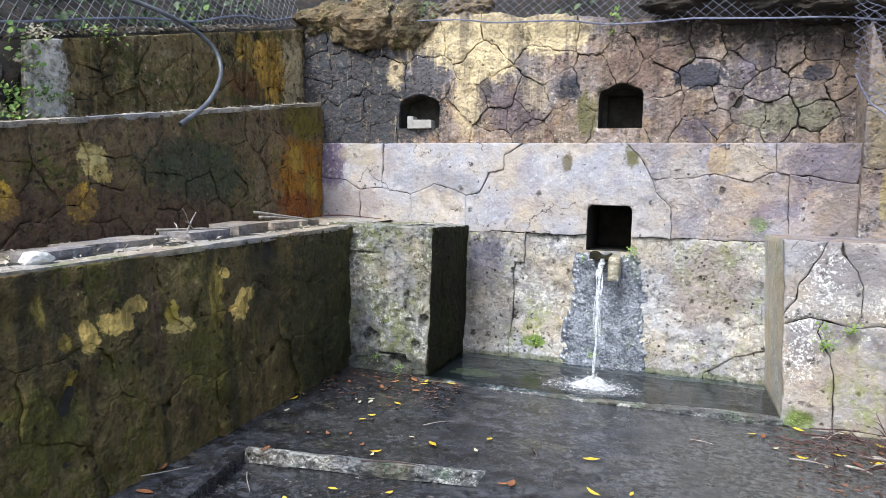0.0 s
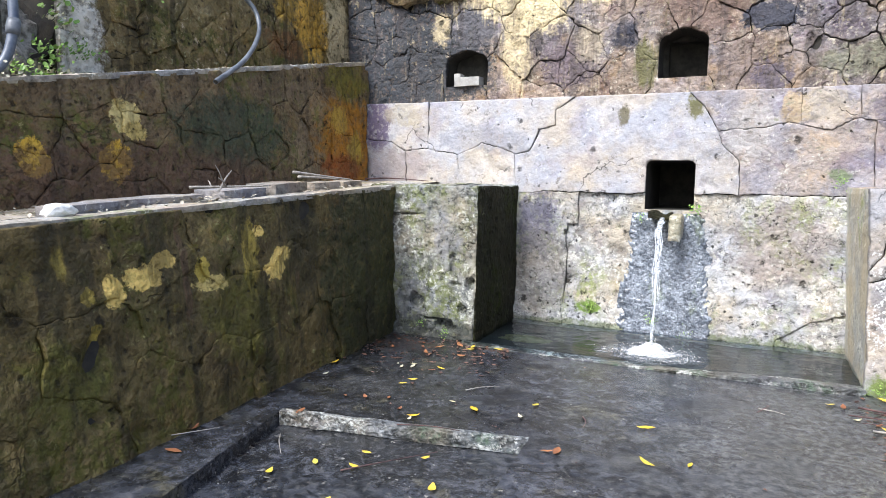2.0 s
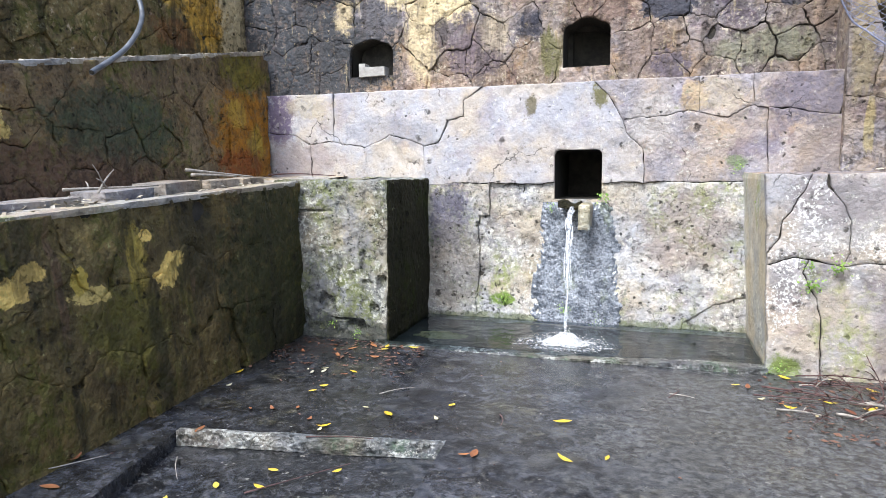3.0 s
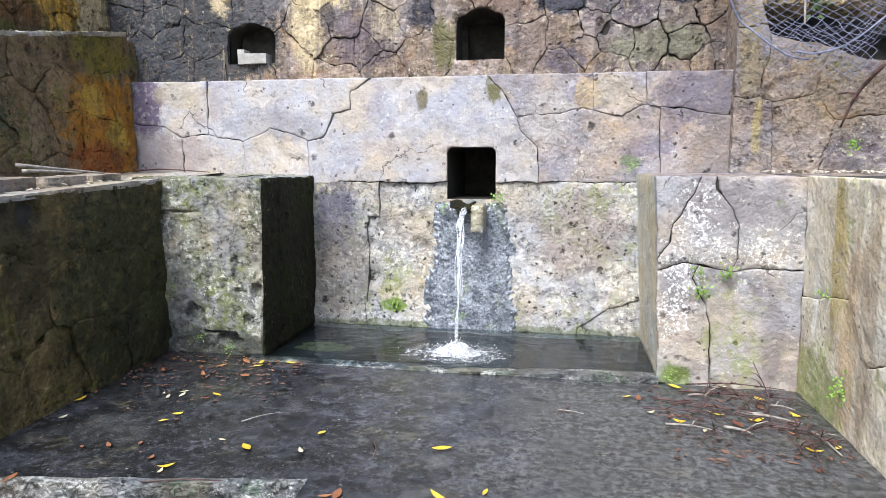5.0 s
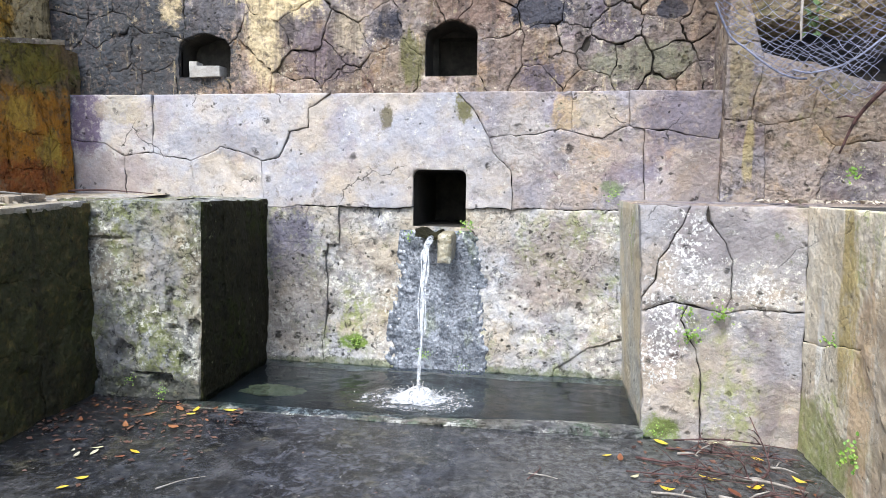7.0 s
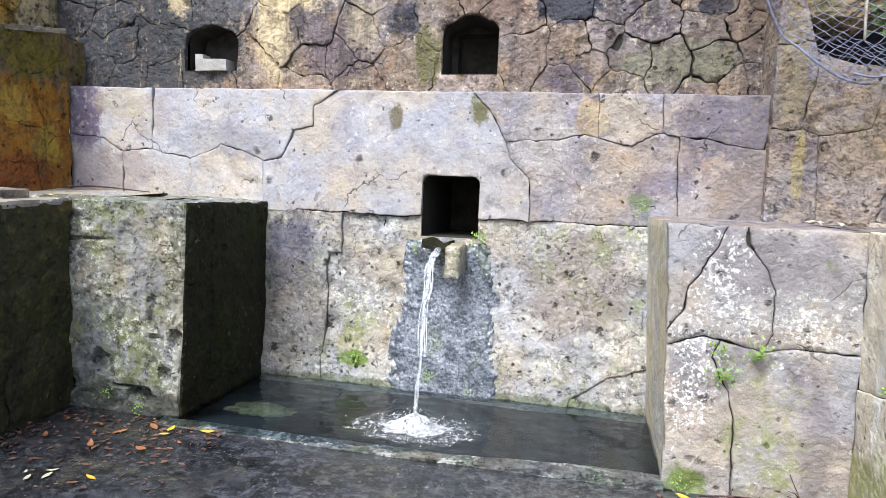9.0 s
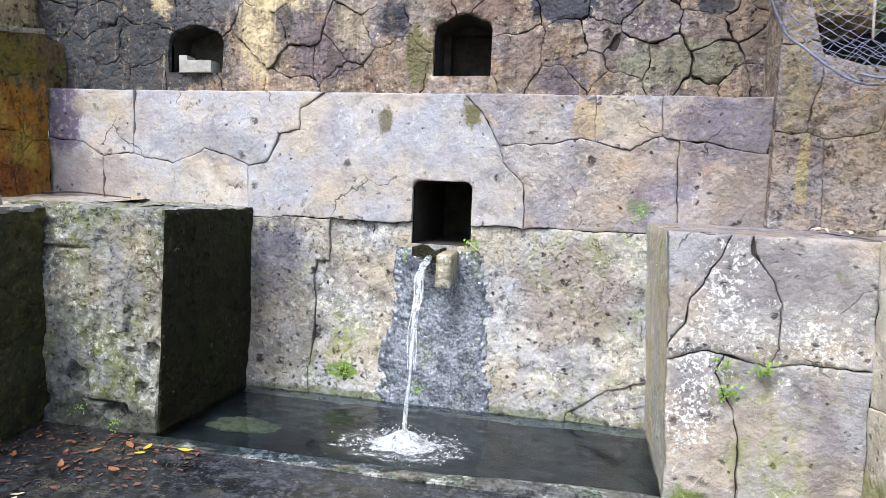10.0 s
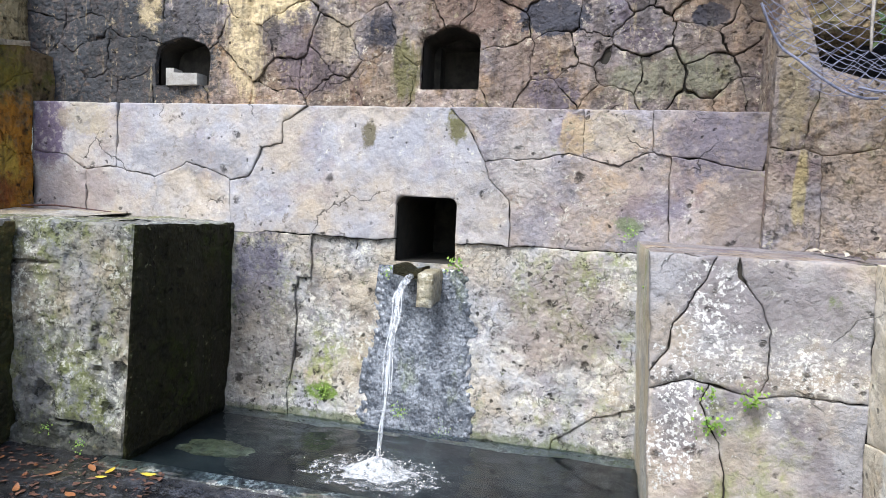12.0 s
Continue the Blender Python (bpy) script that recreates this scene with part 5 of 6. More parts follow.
for k, (x, y, s, turn) in enumerate(((-0.20, 0.02, 0.16, 20), (0.19, -0.03, 0.15, -15), (0.04, -0.14, 0.18, 5), (-0.12, -0.10, 0.12, 40), (0.28, 0.06, 0.10, -30), (-0.30, -0.07, 0.10, 10))):
    arc = glide([(-s, 0, 0.004), (-s * 0.3, -0.025, 0.006), (s * 0.4, -0.02, 0.006), (s, 0.015, 0.004)], 6)
    v, f = tube(arc, [0.002 + 0.007 * math.sin(math.pi * i / (len(arc) - 1)) for i in range(len(arc))], 6)
    for q in v:
        q.z *= 0.5
    streak = mesh_object("foam_streak", v, f, m_foam, foam, smooth=True)
    streak.matrix_local = pose(x, y, 0, 0, 0, turn)

# ---- things in the niches and on the terraces ----
verts, faces = rough_block((-2.405, 6.00, 2.06), (-2.215, 6.12, 2.145), 0.02, 0.003, 0.006)
tagged(mesh_object("stone_block", verts, faces, m_pale_block), "pale cut stone block standing in the arched niche", "block")
verts, faces = rough_block((-2.475, 6.02, 2.06), (-2.412, 6.12, 2.18), 0.02, 0.003, 0.006)
tagged(mesh_object("stone_block", verts, faces, m_pale_block), "small upright pale stone beside the niche block", "block")

SLABS = ((2.35, -2.72, 0.34, 0.15, 0.055, 4), (2.72, -2.86, 0.40, 0.2, 0.045, -6), (3.05, -2.92, 0.32, 0.24, 0.04, 8), (3.42, -2.80, 0.34, 0.26, 0.06, -4), (3.86, -2.80, 0.36, 0.24, 0.075, 3), (4.28, -2.78, 0.26, 0.22, 0.06, -10), (4.66, -2.82, 0.32, 0.2, 0.05, 6))
for i, (y, x, length, width, high, turn) in enumerate(SLABS):
    verts, faces = rough_block((-width / 2, -length / 2, 0), (width / 2, length / 2, high), 0.03, 0.004, 0.008, None, i * 1.7)
    ob = mesh_object("paving_slab", verts, faces, m_slab)
    ob.matrix_world = pose(x, y, low_top(y) - 0.006, 2.7, 0, turn)
    tagged(ob, "loose grey stone slab lying on the terrace", "slab", "slabs on the terrace")
lump((-2.56, 2.14, low_top(2.14) + 0.032), (0.05, 0.075, 0.036), 4.4, m_white, "white_stone", "bright white broken stone on the terrace edge", "stone", 3, 0.22, -0.04)


def twig(points, radius, material, name="twig", label="thin brown twig lying on wet concrete", twist=0.012, shoots=0, seed=0):
    r = random.Random(seed)
    line = glide([Vector(p) + Vector((r.uniform(-1, 1), r.uniform(-1, 1), abs(r.uniform(0, 0.5)))) * twist for p in points], 5)
    pieces = [tube(line, [radius * (1 - 0.6 * i / len(line)) for i in range(len(line))], 6)]
    for s in range(shoots):
        p = line[r.randrange(2, len(line) - 2)]
        d = Vector((r.uniform(-1, 1), r.uniform(-1, 1), r.uniform(0.05, 0.5))).normalized() * r.uniform(0.05, 0.14)
        pieces.append(tube([p, p + d * 0.5 + Vector((0, 0, 0.01)), p + d], [radius * 0.6, radius * 0.45, radius * 0.25], 5))
    return tagged(mesh_object(name, *joined(pieces), material, smooth=True), label, "twig")


def on_terrace(y, x, up=0.07):
    return (x, y, low_top(y) + up)


STICK = "bleached stick lying across terrace slabs"
twig([on_terrace(4.05, -2.82, 0.13), on_terrace(4.25, -2.74, 0.10), on_terrace(4.50, -2.62, 0.06)], 0.012, m_pale_twig, "stick", STICK, 0.004, 0, 1)
twig([on_terrace(4.02, -2.76, 0.10), on_terrace(4.16, -2.70, 0.09), on_terrace(4.34, -2.64, 0.07)], 0.011, m_pale_twig, "stick", STICK, 0.004, 0, 2)
twig([on_terrace(3.05, -2.76, 0.08), on_terrace(3.25, -2.68, 0.075), on_terrace(3.50, -2.56, 0.07)], 0.009, m_pale_twig, "stick", STICK, 0.006, 2, 3)
twig([on_terrace(3.14, -2.62, 0.06), on_terrace(3.30, -2.72, 0.12), on_terrace(3.46, -2.84, 0.16)], 0.007, m_pale_twig, "stick", STICK, 0.006, 1, 4)
twig([(-3.12, 5.48, 1.186), (-2.95, 5.55, 1.195), (-2.72, 5.52, 1.190), (-2.50, 5.54, 1.178)], 0.008, m_twig, "stick", "thin dark root lying on the pillar top", 0.01, 0, 5)
for k, (a, b, c, rad, shoots) in enumerate((
        ((0.85, 4.50), (1.10, 4.44), (1.42, 4.36), 0.008, 3), ((0.72, 4.36), (0.98, 4.24), (1.16, 4.13), 0.009, 3), ((1.16, 4.13), (1.24, 4.30), (1.26, 4.52), 0.007, 1),
        ((0.62, 4.15), (0.90, 4.10), (1.12, 4.10), 0.006, 2), ((1.18, 4.02), (1.32, 3.92), (1.40, 3.70), 0.007, 3), ((0.90, 4.56), (1.12, 4.58), (1.40, 4.50), 0.007, 2),
        ((1.15, 4.14), (1.12, 4.32), (1.08, 4.48), 0.006, 2), ((1.02, 3.95), (1.20, 4.00), (1.42, 3.96), 0.006, 2), ((1.22, 3.75), (1.30, 3.82), (1.44, 3.90), 0.006, 2), ((0.95, 3.98), (0.90, 3.88), (0.86, 3.80), 0.005, 1))):
    tall = 0.16 if k == 2 else 0.02
    twig([(*a, 0.010), (*b, 0.028), (*c, 0.010 + tall)], rad * 0.75, m_twig, twist=0.03, shoots=shoots + 3, seed=30 + k)
    twig([(a[0] + 0.05, a[1] - 0.09, 0.008), (b[0] - 0.04, b[1] - 0.03, 0.02), (c[0] - 0.1, c[1] - 0.12, 0.012)], rad * 0.4, m_twig, twist=0.04, shoots=shoots + 2, seed=130 + k)
for k, (a, b, rad) in enumerate((((1.08, 4.20), (1.36, 4.10), 0.013), ((0.98, 4.00), (1.08, 3.93), 0.012), ((0.70, 4.00), (0.95, 3.94), 0.008), ((1.28, 4.34), (1.38, 4.29), 0.008), ((1.36, 4.02), (1.40, 3.76), 0.010), ((0.90, 4.42), (0.99, 4.41), 0.010))):
    mid = ((a[0] + b[0]) / 2, (a[1] + b[1]) / 2)
    twig([(*a, rad), (*mid, rad + 0.008), (*b, rad)], rad * 0.75, m_pale_twig, "stick", "peeled pale stick among wet twigs", 0.008, 1, 50 + k)
for k, (a, b, z) in enumerate((((-1.32, 3.66), (-1.16, 3.80), 0.006), ((0.20, 4.02), (0.25, 4.18), 0.01), ((0.21, 4.07), (0.32, 4.04), 0.01), ((-1.40, 3.02), (-1.10, 3.10), 0.006), ((-1.95, 2.80), (-1.80, 2.62), -0.06), ((-1.45, 2.60), (-1.15, 2.95), -0.06), ((-2.35, 2.30), (-2.12, 2.60), 0.01), ((-0.62, 3.55), (-0.58, 3.40), 0.006))):
    mid = ((a[0] + b[0]) / 2 + 0.012, (a[1] + b[1]) / 2)
    twig([(*a, z), (*mid, z + 0.006), (*b, z)], 0.0035, m_pale_twig if k % 2 == 0 else m_twig, seed=70 + k, label="short thin twig on the wet floor")

# ---- fallen leaves ----
LEAVES = [(-1.67, 3.69), (-1.69, 3.60), (-1.15, 3.39), (-0.88, 3.60), (-0.30, 3.53), (-1.39, 3.16), (-1.62, 3.98), (-1.45, 4.58), (-1.63, 4.49), (-1.64, 4.56), (-0.24, 3.12), (-0.07, 3.19), (0.56, 4.35), (1.15, 4.12), (0.98, 4.17), (0.78, 4.04), (1.25, 4.44), (1.36, 4.22), (0.84, 4.56), (1.42, 3.86), (1.30, 3.80), (-2.29, 3.78)]
LEAVES_BROWN = [(-1.87, 3.27), (-1.76, 3.30), (-1.64, 3.35), (-0.66, 3.05), (-1.65, 3.92), (-1.74, 4.56), (-1.87, 4.27), (-2.25, 2.54), (-2.13, 2.31), (-1.94, 2.96), (0.62, 4.33), (1.05, 4.05), (1.28, 3.98), (-1.50, 3.22), (-1.85, 4.45), (-2.0, 4.5), (-1.62, 4.30), (0.75, 4.10), (-0.62, 3.07)]
LEAVES_PALE = [(-1.80, 3.94), (-1.86, 3.90), (-1.91, 3.94), (-1.82, 3.99), (-1.39, 3.12), (-1.30, 3.45), (1.10, 4.60), (0.66, 4.14), (0.88, 3.95), (-0.90, 3.40), (-2.20, 3.55)]
LEAVES_FOOT = [(-2.22, 4.52), (-2.08, 4.60), (-1.96, 4.40), (-1.78, 4.62), (-1.55, 4.60), (-2.15, 4.30), (-1.50, 4.42), (-2.30, 4.36), (1.22, 4.30), (1.38, 4.10), (0.92, 4.48), (1.40, 3.95)]
LEAVES_BASIN = [(-1.60, 2.62), (-1.42, 2.66), (-1.45, 2.81), (-1.18, 2.88), (-1.02, 2.62), (-1.72, 2.45), (-1.35, 2.35), (-1.0, 2.4)]
rng = random.Random(21)


def scatter(places, material, label, z, long, spread=0.25):
    for x, y in places:
        length = long * rng.uniform(1 - spread, 1 + spread)
        v, f = leaf_piece(length, length * rng.uniform(0.34, 0.5), rng.uniform(0.04, 0.22), rng)
        ob = mesh_object("leaf", v, f, material, smooth=True)
        ob.matrix_world = pose(x, y, z + 0.006, rng.uniform(-6, 6), rng.uniform(-6, 6), rng.uniform(0, 360))
        tagged(ob, label, "leaf", "fallen leaves")


scatter(LEAVES, m_yellow, "bright yellow leaf fallen on wet concrete", 0.0, 0.070, 0.35)
scatter(LEAVES_BROWN, m_brown, "curled brown leaf fallen on wet concrete", 0.0, 0.065, 0.4)
scatter(LEAVES_FOOT, m_brown, "dark reddish leaf lying in the wet debris", 0.0, 0.050, 0.4)
scatter(LEAVES_PALE, m_pale_leaf, "bleached pale leaf fallen on wet concrete", 0.0, 0.045, 0.4)
scatter(LEAVES_BASIN, m_yellow, "yellow leaf lying in the sunken basin", -0.068, 0.062, 0.3)

pieces = []
for k in range(700):
    spot = rng.random()
    if spot < 0.45:
        x, y = rng.uniform(-2.35, -1.3), 4.66 - abs(rng.gauss(0, 0.38))
    elif spot < 0.75:
        x, y = rng.uniform(0.7, 1.45), rng.uniform(3.6, 4.58)
    else:
        x, y = rng.uniform(-2.2, 1.3), rng.uniform(2.2, 4.5)
    if -2.1 < x < -0.7 and y < 3.16:
        continue
    s = rng.uniform(0.006, 0.026) if spot < 0.75 else rng.uniform(0.003, 0.010)
    ang = rng.uniform(0, 6.28)
    d, e = Vector((math.cos(ang), math.sin(ang), 0)) * s, Vector((-math.sin(ang), math.cos(ang), 0)) * s * rng.uniform(0.25, 0.6)
    c = Vector((x, y, 0.005))
    up = Vector((0, 0, rng.uniform(0.002, 0.008)))
    pieces.append(([c - d, c - e + up, c + d + up * 0.5, c + e + up * 0.3], [(0, 1, 2, 3)]))
m_crumbs = leaf_material("dark_leaf_crumbs", (0.045, 0.018, 0.014), (0.17, 0.085, 0.055), 0.6)
tagged(mesh_object("leaf_litter", *joined(pieces), m_crumbs), "small dark leaf crumbs strewn over the floor", "litter", kind="stuff")


# ---- plants ----
def clump(name, centre, radius, count, size, material, label, category, seed, flat=(1, 1, 1), hang=0.0):
    r = random.Random(seed)
    pieces = []
    for k in range(count):
        d = Vector((r.gauss(0, 1), r.gauss(0, 1), r.gauss(0, 1)))
        d = Vector([a * b for a, b in zip(d, flat)]) * radius * 0.55
        d.z -= hang * r.random()
        m = Euler((r.uniform(0.4, 1.5), r.uniform(-0.6, 0.6), r.uniform(-1.2, 1.2))).to_matrix()
        s = size * r.uniform(0.6, 1.3)
        v = [m @ (Vector(p) * s) + d for p in ((0, -0.55, 0), (0.45, -0.2, 0.08), (0.38, 0.25, 0.02), (0, 0.6, -0.05), (-0.38, 0.25, 0.02), (-0.45, -0.2, 0.08), (0, 0, -0.03))]
        pieces.append((v, [(0, 1, 6), (1, 2, 6), (2, 3, 6), (3, 4, 6), (4, 5, 6), (5, 0, 6)]))
    ob = mesh_object(name, *joined(pieces), material)
    ob.location = centre
    return tagged(ob, label, category, kind="stuff")


PALE = "pale small-leaved weeds beside the upper wall"
for k, (c, rad, n, s) in enumerate((((-3.60, 2.70, 1.78), 0.16, 90, 0.022), ((-3.55, 2.40, 1.70), 0.20, 110, 0.022), ((-3.64, 2.88, 1.92), 0.12, 70, 0.022), ((-3.66, 2.92, 2.12), 0.08, 40, 0.02), ((-3.62, 2.1, 1.62), 0.2, 90, 0.022), ((-3.63, 3.00, 2.30), 0.09, 70, 0.018), ((-3.63, 3.08, 1.95), 0.10, 90, 0.018), ((-3.63, 2.98, 1.80), 0.08, 70, 0.018), ((-3.66, 3.5, 2.42), 0.14, 80, 0.020))):
    clump("weeds", c, rad, n, s, m_pale_leaf if k % 2 else m_green, PALE, "plant", 300 + k, (0.5, 1, 0.45))
FERN = "small bright green fern growing from a joint"
for k, (c, rad, n, s) in enumerate((((1.10, 4.60, 0.655), 0.055, 26, 0.022), ((0.96, 4.60, 0.55), 0.06, 30, 0.020), ((0.95, 4.60, 0.66), 0.03, 14, 0.018), ((-0.27, 5.60, 1.00), 0.06, 30, 0.02), ((-0.66, 5.60, 0.93), 0.04, 16, 0.016),
                                    ((-1.04, 5.61, 0.17), 0.05, 24, 0.016), ((-0.30, 5.57, 0.02), 0.09, 26, 0.012), ((0.66, 5.63, 1.22), 0.05, 20, 0.016), ((0.735, 5.1, 0.98), 0.025, 10, 0.018), ((2.02, 5.46, 1.38), 0.05, 14, 0.03),
                                    ((-2.12, 4.68, 0.12), 0.04, 16, 0.014), ((-1.92, 4.68, 0.05), 0.05, 20, 0.014), ((1.47, 4.02, 0.22), 0.07, 22, 0.022), ((1.475, 4.30, 0.62), 0.035, 10, 0.02), ((0.83, 4.60, 0.03), 0.06, 24, 0.012), ((-0.55, 5.58, 0.13), 0.05, 24, 0.014))):
    clump("fern", c, rad * 0.85, n * 2, s * 0.62, m_green, FERN, "plant", 100 + k, (1, 0.25, 1))
IVY = "trailing dark ivy leaves on the bank"
for k, (c, rad, n, s, hang) in enumerate((((-3.66, 2.95, 2.30), 0.10, 40, 0.035, 0.25), ((-3.66, 2.90, 1.85), 0.12, 60, 0.03, 0.10), ((-3.80, 3.35, 2.42), 0.18, 60, 0.04, 0.0), ((-3.85, 4.15, 2.68), 0.16, 50, 0.05, 0.05), ((-3.85, 4.60, 2.80), 0.14, 36, 0.05, 0.05),
                                          ((-2.30, 6.05, 3.20), 0.12, 40, 0.04, 0.05), ((-0.55, 6.05, 3.10), 0.10, 24, 0.05, 0.15), ((1.75, 5.46, 2.30), 0.10, 26, 0.035, 0.1), ((2.25, 5.44, 2.25), 0.12, 30, 0.04, 0.1), ((-3.95, 3.1, 2.75), 0.30, 160, 0.04, 0.1), ((-3.95, 3.9, 2.95), 0.32, 200, 0.04, 0.1), ((-3.98, 4.7, 3.15), 0.34, 220, 0.04, 0.1), ((-4.0, 5.5, 3.35), 0.34, 200, 0.04, 0.1), ((-4.2, 2.6, 2.5), 0.4, 150, 0.06, 0.1), ((-4.4, 3.6, 3.0), 0.5, 200, 0.06, 0.1), ((-4.5, 4.8, 3.5), 0.6, 220, 0.06, 0.1), ((-1.0, 6.9, 3.7), 0.6, 160, 0.06, 0.1), ((1.0, 6.8, 3.5), 0.5, 140, 0.06, 0.1))):
    clump("ivy", c, rad, n, s, m_ivy if k not in (0, 1, 4, 6) else m_green, IVY, "plant", 200 + k, (0.5, 1, 0.7), hang)


def litter(name, make, count, size, label, seed, material):
    r = random.Random(seed)
    pieces = []
    for k in range(count):
        p = make(r)
        s = size * r.uniform(0.5, 1.4)
        m = Euler((r.uniform(-0.6, 0.6), r.uniform(-0.6, 0.6), r.uniform(0, 6.3))).to_matrix()
        pieces.append(([m @ (Vector(q) * s) + p for q in ((-0.6, 0, 0), (0, -0.3, 0.1), (0.6, 0, 0.05), (0, 0.3, 0.12))], [(0, 1, 2, 3)]))
    return tagged(mesh_object(name, *joined(pieces), material), label, "litter", kind="stuff")


def low_spot(r):
    y = r.uniform(0.5, 4.8)
    return Vector((r.uniform(-3.15, -2.50), y, low_top(y) + 0.015))


def mid_spot(r):
    y = r.uniform(2.0, 5.6)
    return Vector((r.uniform(-3.60, -3.22), y, mid_top(y) + 0.015))


def top_spot(r):
    y = r.uniform(2.95, 5.6)
    return Vector((-3.68 - abs(r.gauss(0, 0.12)), y, top_top(y) + 0.02 + r.uniform(0, 0.04)))


def right_spot(r):
    return Vector((r.uniform(1.42, 3.2), 5.40 - abs(r.gauss(0, 0.3)), 1.205))


def mound_spot(r):
    y, out = r.uniform(1.6, 2.92), r.random() * 0.35
    return Vector((-3.55 - out, y, mid_top(y) + 0.03 + out * 0.5))


litter("leaf_litter", low_spot, 420, 0.030, "dry leaf litter on the lower terrace", 1, m_litter)
litter("leaf_litter", mid_spot, 260, 0.025, "dry leaf litter on the middle terrace", 2, m_litter)
litter("leaf_litter", top_spot, 900, 0.035, "pale leaf litter along the upper wall", 3, m_litter)
litter("leaf_litter", right_spot, 420, 0.035, "pale leaf litter on the side terrace", 4, m_litter)
litter("leaf_litter", lambda r: Vector((r.uniform(-3.6, 1.4), 6.28 + r.random() * 0.8, 3.15)) - Vector((0, 0, 0.03)), 300, 0.04, "leaf litter caught above the wall", 5, m_litter)

for i, (c, r) in enumerate((((-3.98, 2.72, 1.78), (0.26, 0.30, 0.42)), ((-3.90, 2.25, 1.52), (0.30, 0.55, 0.20)), ((-3.85, 1.6, 1.42), (0.30, 0.6, 0.2)), ((-4.05, 2.4, 1.95), (0.25, 0.5, 0.3)))):
    lump(c, r, 40 + i * 2.3, m_dry, "earth_mound", "mound of pale dry earth and litter beside terrace", "mound")
litter("leaf_litter", mound_spot, 500, 0.028, "pale dry litter and weeds on the mound", 6, m_pale_leaf)

# tree trunk and bank at the end of the upper wall
pts = [(-3.80, 2.62, 1.55), (-3.79, 2.62, 2.1), (-3.82, 2.60, 2.8), (-3.90, 2.56, 3.8)]
verts, faces = tube(glide(pts, 6), 0.07, 12)
for v in verts:
    v += wobble(v, 9, 0.012)
tree = tagged(mesh_object("tree_trunk", verts, faces, m_bark, smooth=True), "slim grey tree trunk with ivy beside the wall", "tree")

# ---- pipes ----
HOSE = [(-3.95, 3.62, 2.80), (-3.75, 3.83, 2.745), (-3.62, 4.03, 2.69), (-3.53, 4.24, 2.62), (-3.45, 4.40, 2.49), (-3.35, 4.34, 2.29), (-3.20, 4.02, 2.03), (-3.12, 3.64, 1.815)]
hose = tagged(mesh_object("pipe", *tube(glide(HOSE, 8), 0.017, 12, cap=False), m_hose, smooth=True), "grey plastic pipe hanging over the terrace walls", "pipe")
# a dark plug stands in for the shade inside the pipe
mesh_object("mouth", *tube(glide(HOSE, 8)[-3:], [0.011, 0.012, 0.013], 12), m_mortar, hose, "dark open pipe end")
HOSE2 = [(-3.62, 2.70, 2.60), (-3.55, 2.62, 2.22), (-3.50, 2.58, 1.96), (-3.50, 2.50, 1.76), (-3.55, 2.30, 1.62)]
line2 = glide(HOSE2, 8)
hose2 = tagged(mesh_object("pipe", *tube(line2, 0.026, 12), m_blue_hose, smooth=True), "blue grey pipe with a coupling on the terrace", "pipe")
mesh_object("coupling", *tube(line2[14:18], [0.031, 0.036, 0.036, 0.031], 12), m_hose, hose2, "grey pipe coupling", smooth=True)


# ---- wire netting ----
def chain_link(name, at, columns, rows, label, material, wire=0.0022):
    """Diamond netting on a sheet at(s, t): zigzag wires, each linked to the next."""
    pieces = []
    for c in range(columns + 1):
        line = []
        for r in range(rows + 1):
            swing = 0.5 if (r + c) % 2 else -0.5
            s = (c + swing) / columns
            line.append(at(s, r / rows))
        pieces.append(tube(line, wire, 4, cap=False))
    net = tagged(new(name), label, "netting")
    tagged(mesh_object("wire_mesh", *joined(pieces), material, net), kind="stuff")
    return net


NET = "slack galvanised chain-link netting holding the bank"


def net_rear(s, t):
    x = -3.3 + 4.75 * s
    edge = 3.10 - 0.077 * (x + 2.4)
    sag = 0.03 * noise.noise(Vector((x * 2, t * 3, 1)))
    return Vector((x, 5.98 - 0.24 * max(0.0, min(1.0, (x + 0.3) / 0.6)) + 0.34 * t ** 1.4 + sag, edge - 0.03 + 0.75 * t + sag))


def net_left(s, t):
    y = 2.3 + 3.9 * s
    return Vector((-3.74 - 0.35 * t + 0.03 * noise.noise(Vector((y * 3, t * 3, 2))), y, top_top(max(y, 2.6)) + 0.03 + 0.7 * t + 0.03 * noise.noise(Vector((y * 2, t * 2, 6)))))


def bag_edge(x):
    """Height of the lower edge of the sagging net."""
    return 1.905 + 2.3 * max(0.0, 1.62 - x) ** 2.0 + 0.45 * max(0.0, x - 1.72) ** 1.4


def bag_place(x, z, layer=0.0):
    fall = max(0.0, z - bag_edge(x))
    swell = 0.13 * math.exp(-(x - 1.75) ** 2 / 0.12) * math.exp(-fall / 0.35)
    shake = noise.noise_vector(Vector((x * 3.5, z * 3.5, 7 + layer))) * 0.05 + noise.noise_vector(Vector((x * 13, z * 13, 3 + layer))) * 0.014
    return Vector((x, 5.36 - swell + 0.25 * fall + 0.02 * layer, z)) + shake


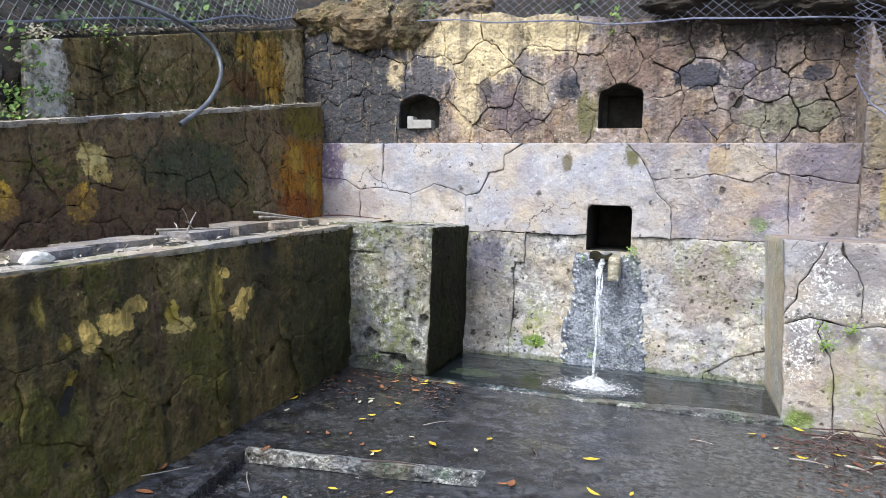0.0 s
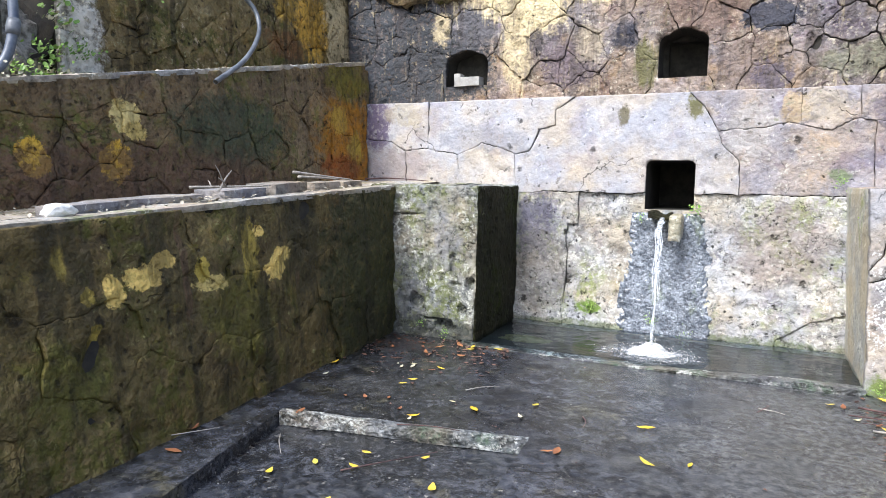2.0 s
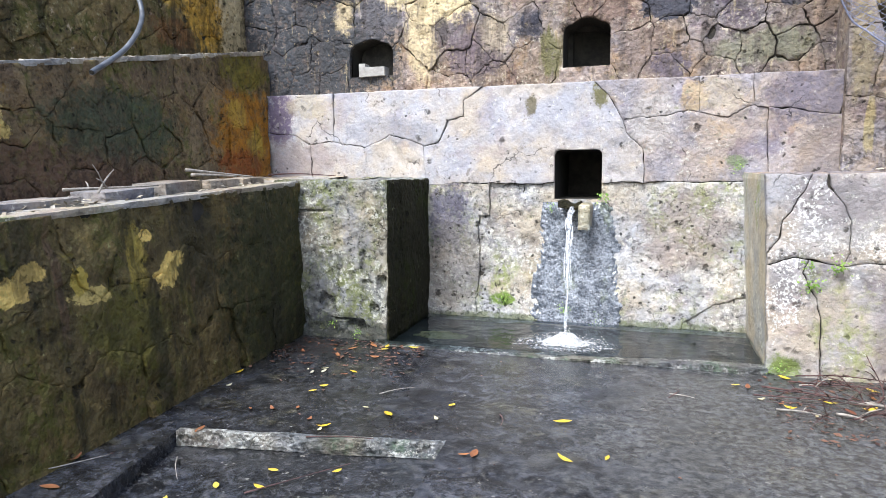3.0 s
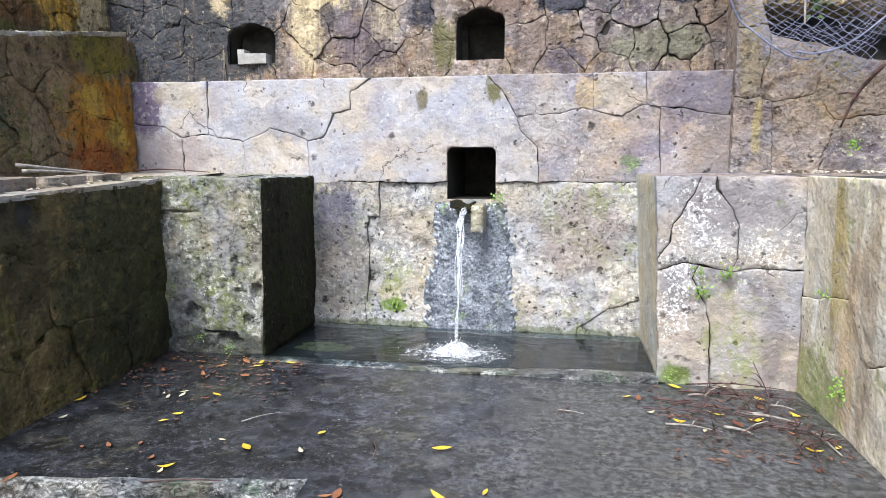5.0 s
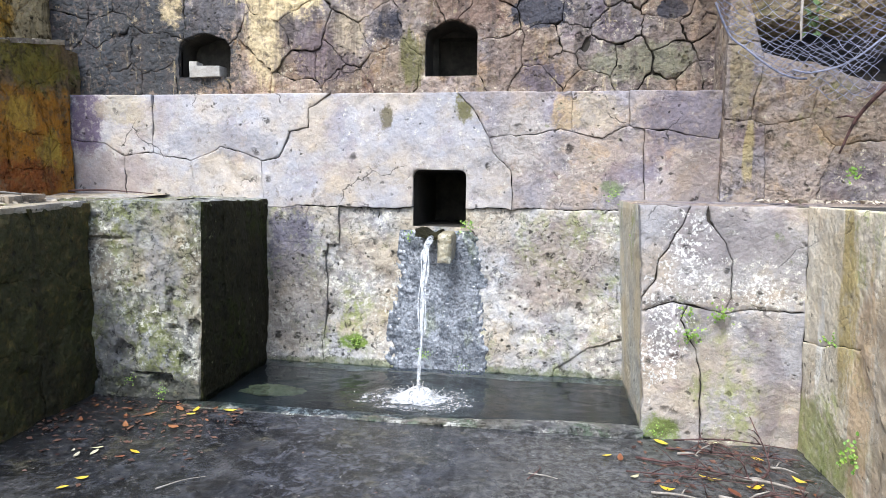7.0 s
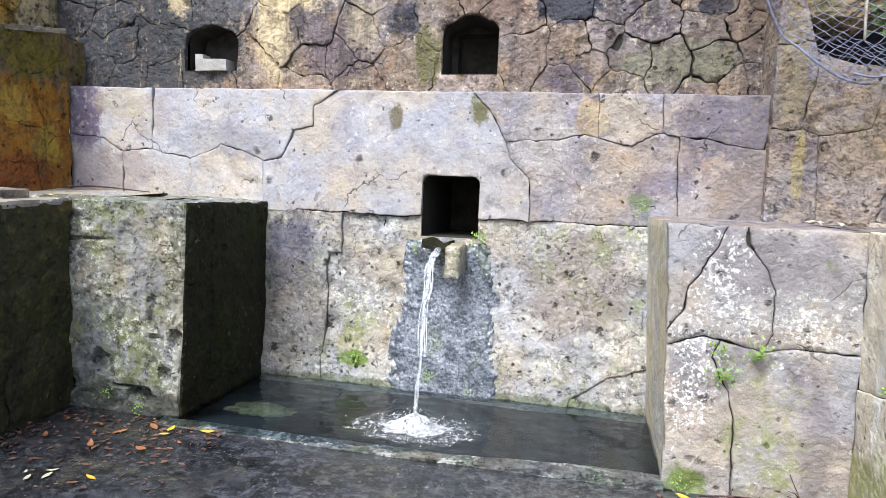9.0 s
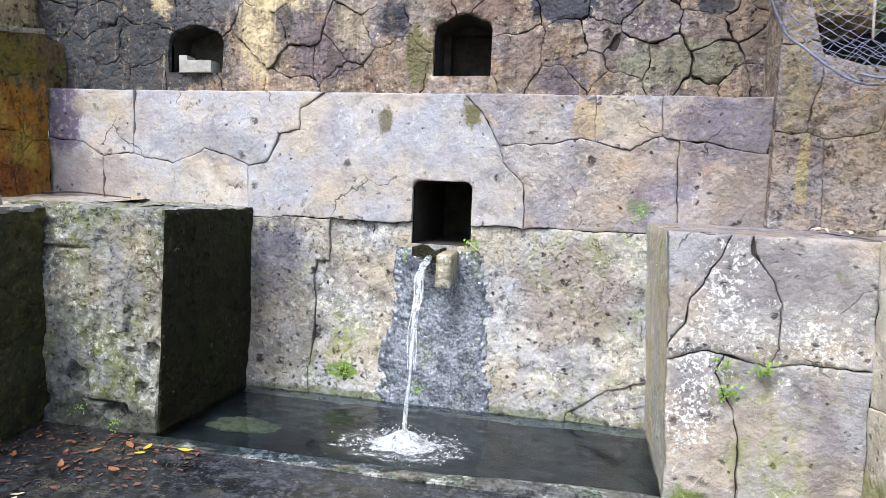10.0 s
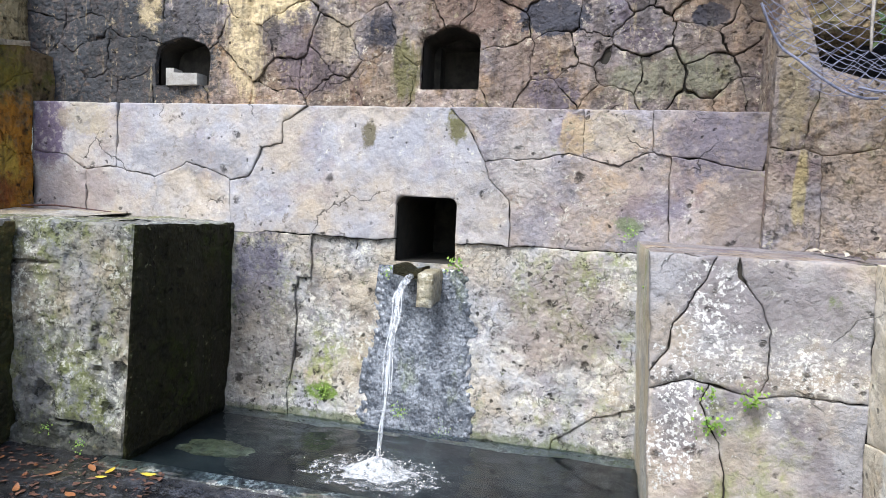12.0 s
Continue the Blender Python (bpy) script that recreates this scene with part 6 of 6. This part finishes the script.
def flat_net(name, x0, x1, low, high, wide, tall, label, wire=0.0019, layer=0.0):
    """Netting hung in an upright sheet: diamonds between two edges."""
    pieces = []
    for i in range(int((x1 - x0) / wide) + 1):
        for j in range(60):
            if (i + j) % 2:
                continue
            x, z = x0 + i * wide, 1.60 + j * tall
            for side in (-1, 1):
                u, v = x + side * wide, z + tall
                if x0 <= u <= x1 and low(x) <= z and low(u) <= v and v <= high(u):
                    mid = bag_place((x + u) / 2, (z + v) / 2, layer) + Vector((0, 0.006 * side, -0.004))
                    pieces.append(tube([bag_place(x, z, layer), mid, bag_place(u, v, layer)], wire, 4, cap=False))
    net = tagged(new(name), label, "netting")
    tagged(mesh_object("wire_mesh", *joined(pieces), m_wire, net), kind="stuff")
    return net


rear_net = chain_link("netting", net_rear, 104, 18, NET, m_wire)
left_net = chain_link("netting", net_left, 84, 16, NET, m_wire_pale)
bag = flat_net("netting", 1.18, 2.60, bag_edge, lambda x: bag_edge(x) + 0.75, 0.042, 0.030, "sagging bag of chain-link netting on the bank")
fold = flat_net("netting", 1.20, 2.50, lambda x: bag_edge(x) - 0.01, lambda x: bag_edge(x) + 0.22, 0.036, 0.022, "gathered fold of netting along the lacing cable", layer=3.0)
flap = flat_net("netting", 1.66, 2.08, lambda x: 1.74 + 0.25 * abs(x - 1.90), lambda x: bag_edge(x) + 0.04, 0.042, 0.034, "torn flap of netting hanging under the cable")
mesh_object("cable", *tube(glide([net_rear(i / 14, 0.02) + Vector((0, -0.01, 0.012 * math.sin(i * 2.1))) for i in range(15)], 4), 0.007, 6), m_cable, rear_net, "grey steel edge cable")
mesh_object("cable", *tube(glide([net_left(i / 12, 0.12) + Vector((0.02, 0, 0.02 * math.sin(i * 1.7))) for i in range(13)], 4), 0.008, 6), m_cable, left_net, "slack grey edge cable")
mesh_object("cable", *tube(glide([bag_place(1.19 + 0.056 * i, bag_edge(1.19 + 0.056 * i)) + Vector((0, -0.012, 0)) for i in range(9)], 5), 0.006, 7), m_cable, bag, "bluish lacing cable")
mesh_object("cable", *tube(glide([Vector((1.56, 5.215, 1.925)), Vector((1.66, 5.19, 1.905)), Vector((1.83, 5.19, 1.955)), Vector((2.00, 5.22, 2.08)), Vector((2.3, 5.30, 2.34))], 6), 0.0055, 7), m_cable, bag, "bluish lacing cable")
twig([(1.66, 5.33, 2.55), (1.62, 5.27, 2.30), (1.60, 5.24, 2.08)], 0.012, m_pale_twig, "stick", "dead stem caught in the hanging net", 0.01, 0, 91)
twig([(2.08, 5.27, 1.85), (1.99, 5.40, 1.68), (1.93, 5.46, 1.48)], 0.014, m_twig, "root", "dark root hanging down the bank wall", 0.008, 1, 92)
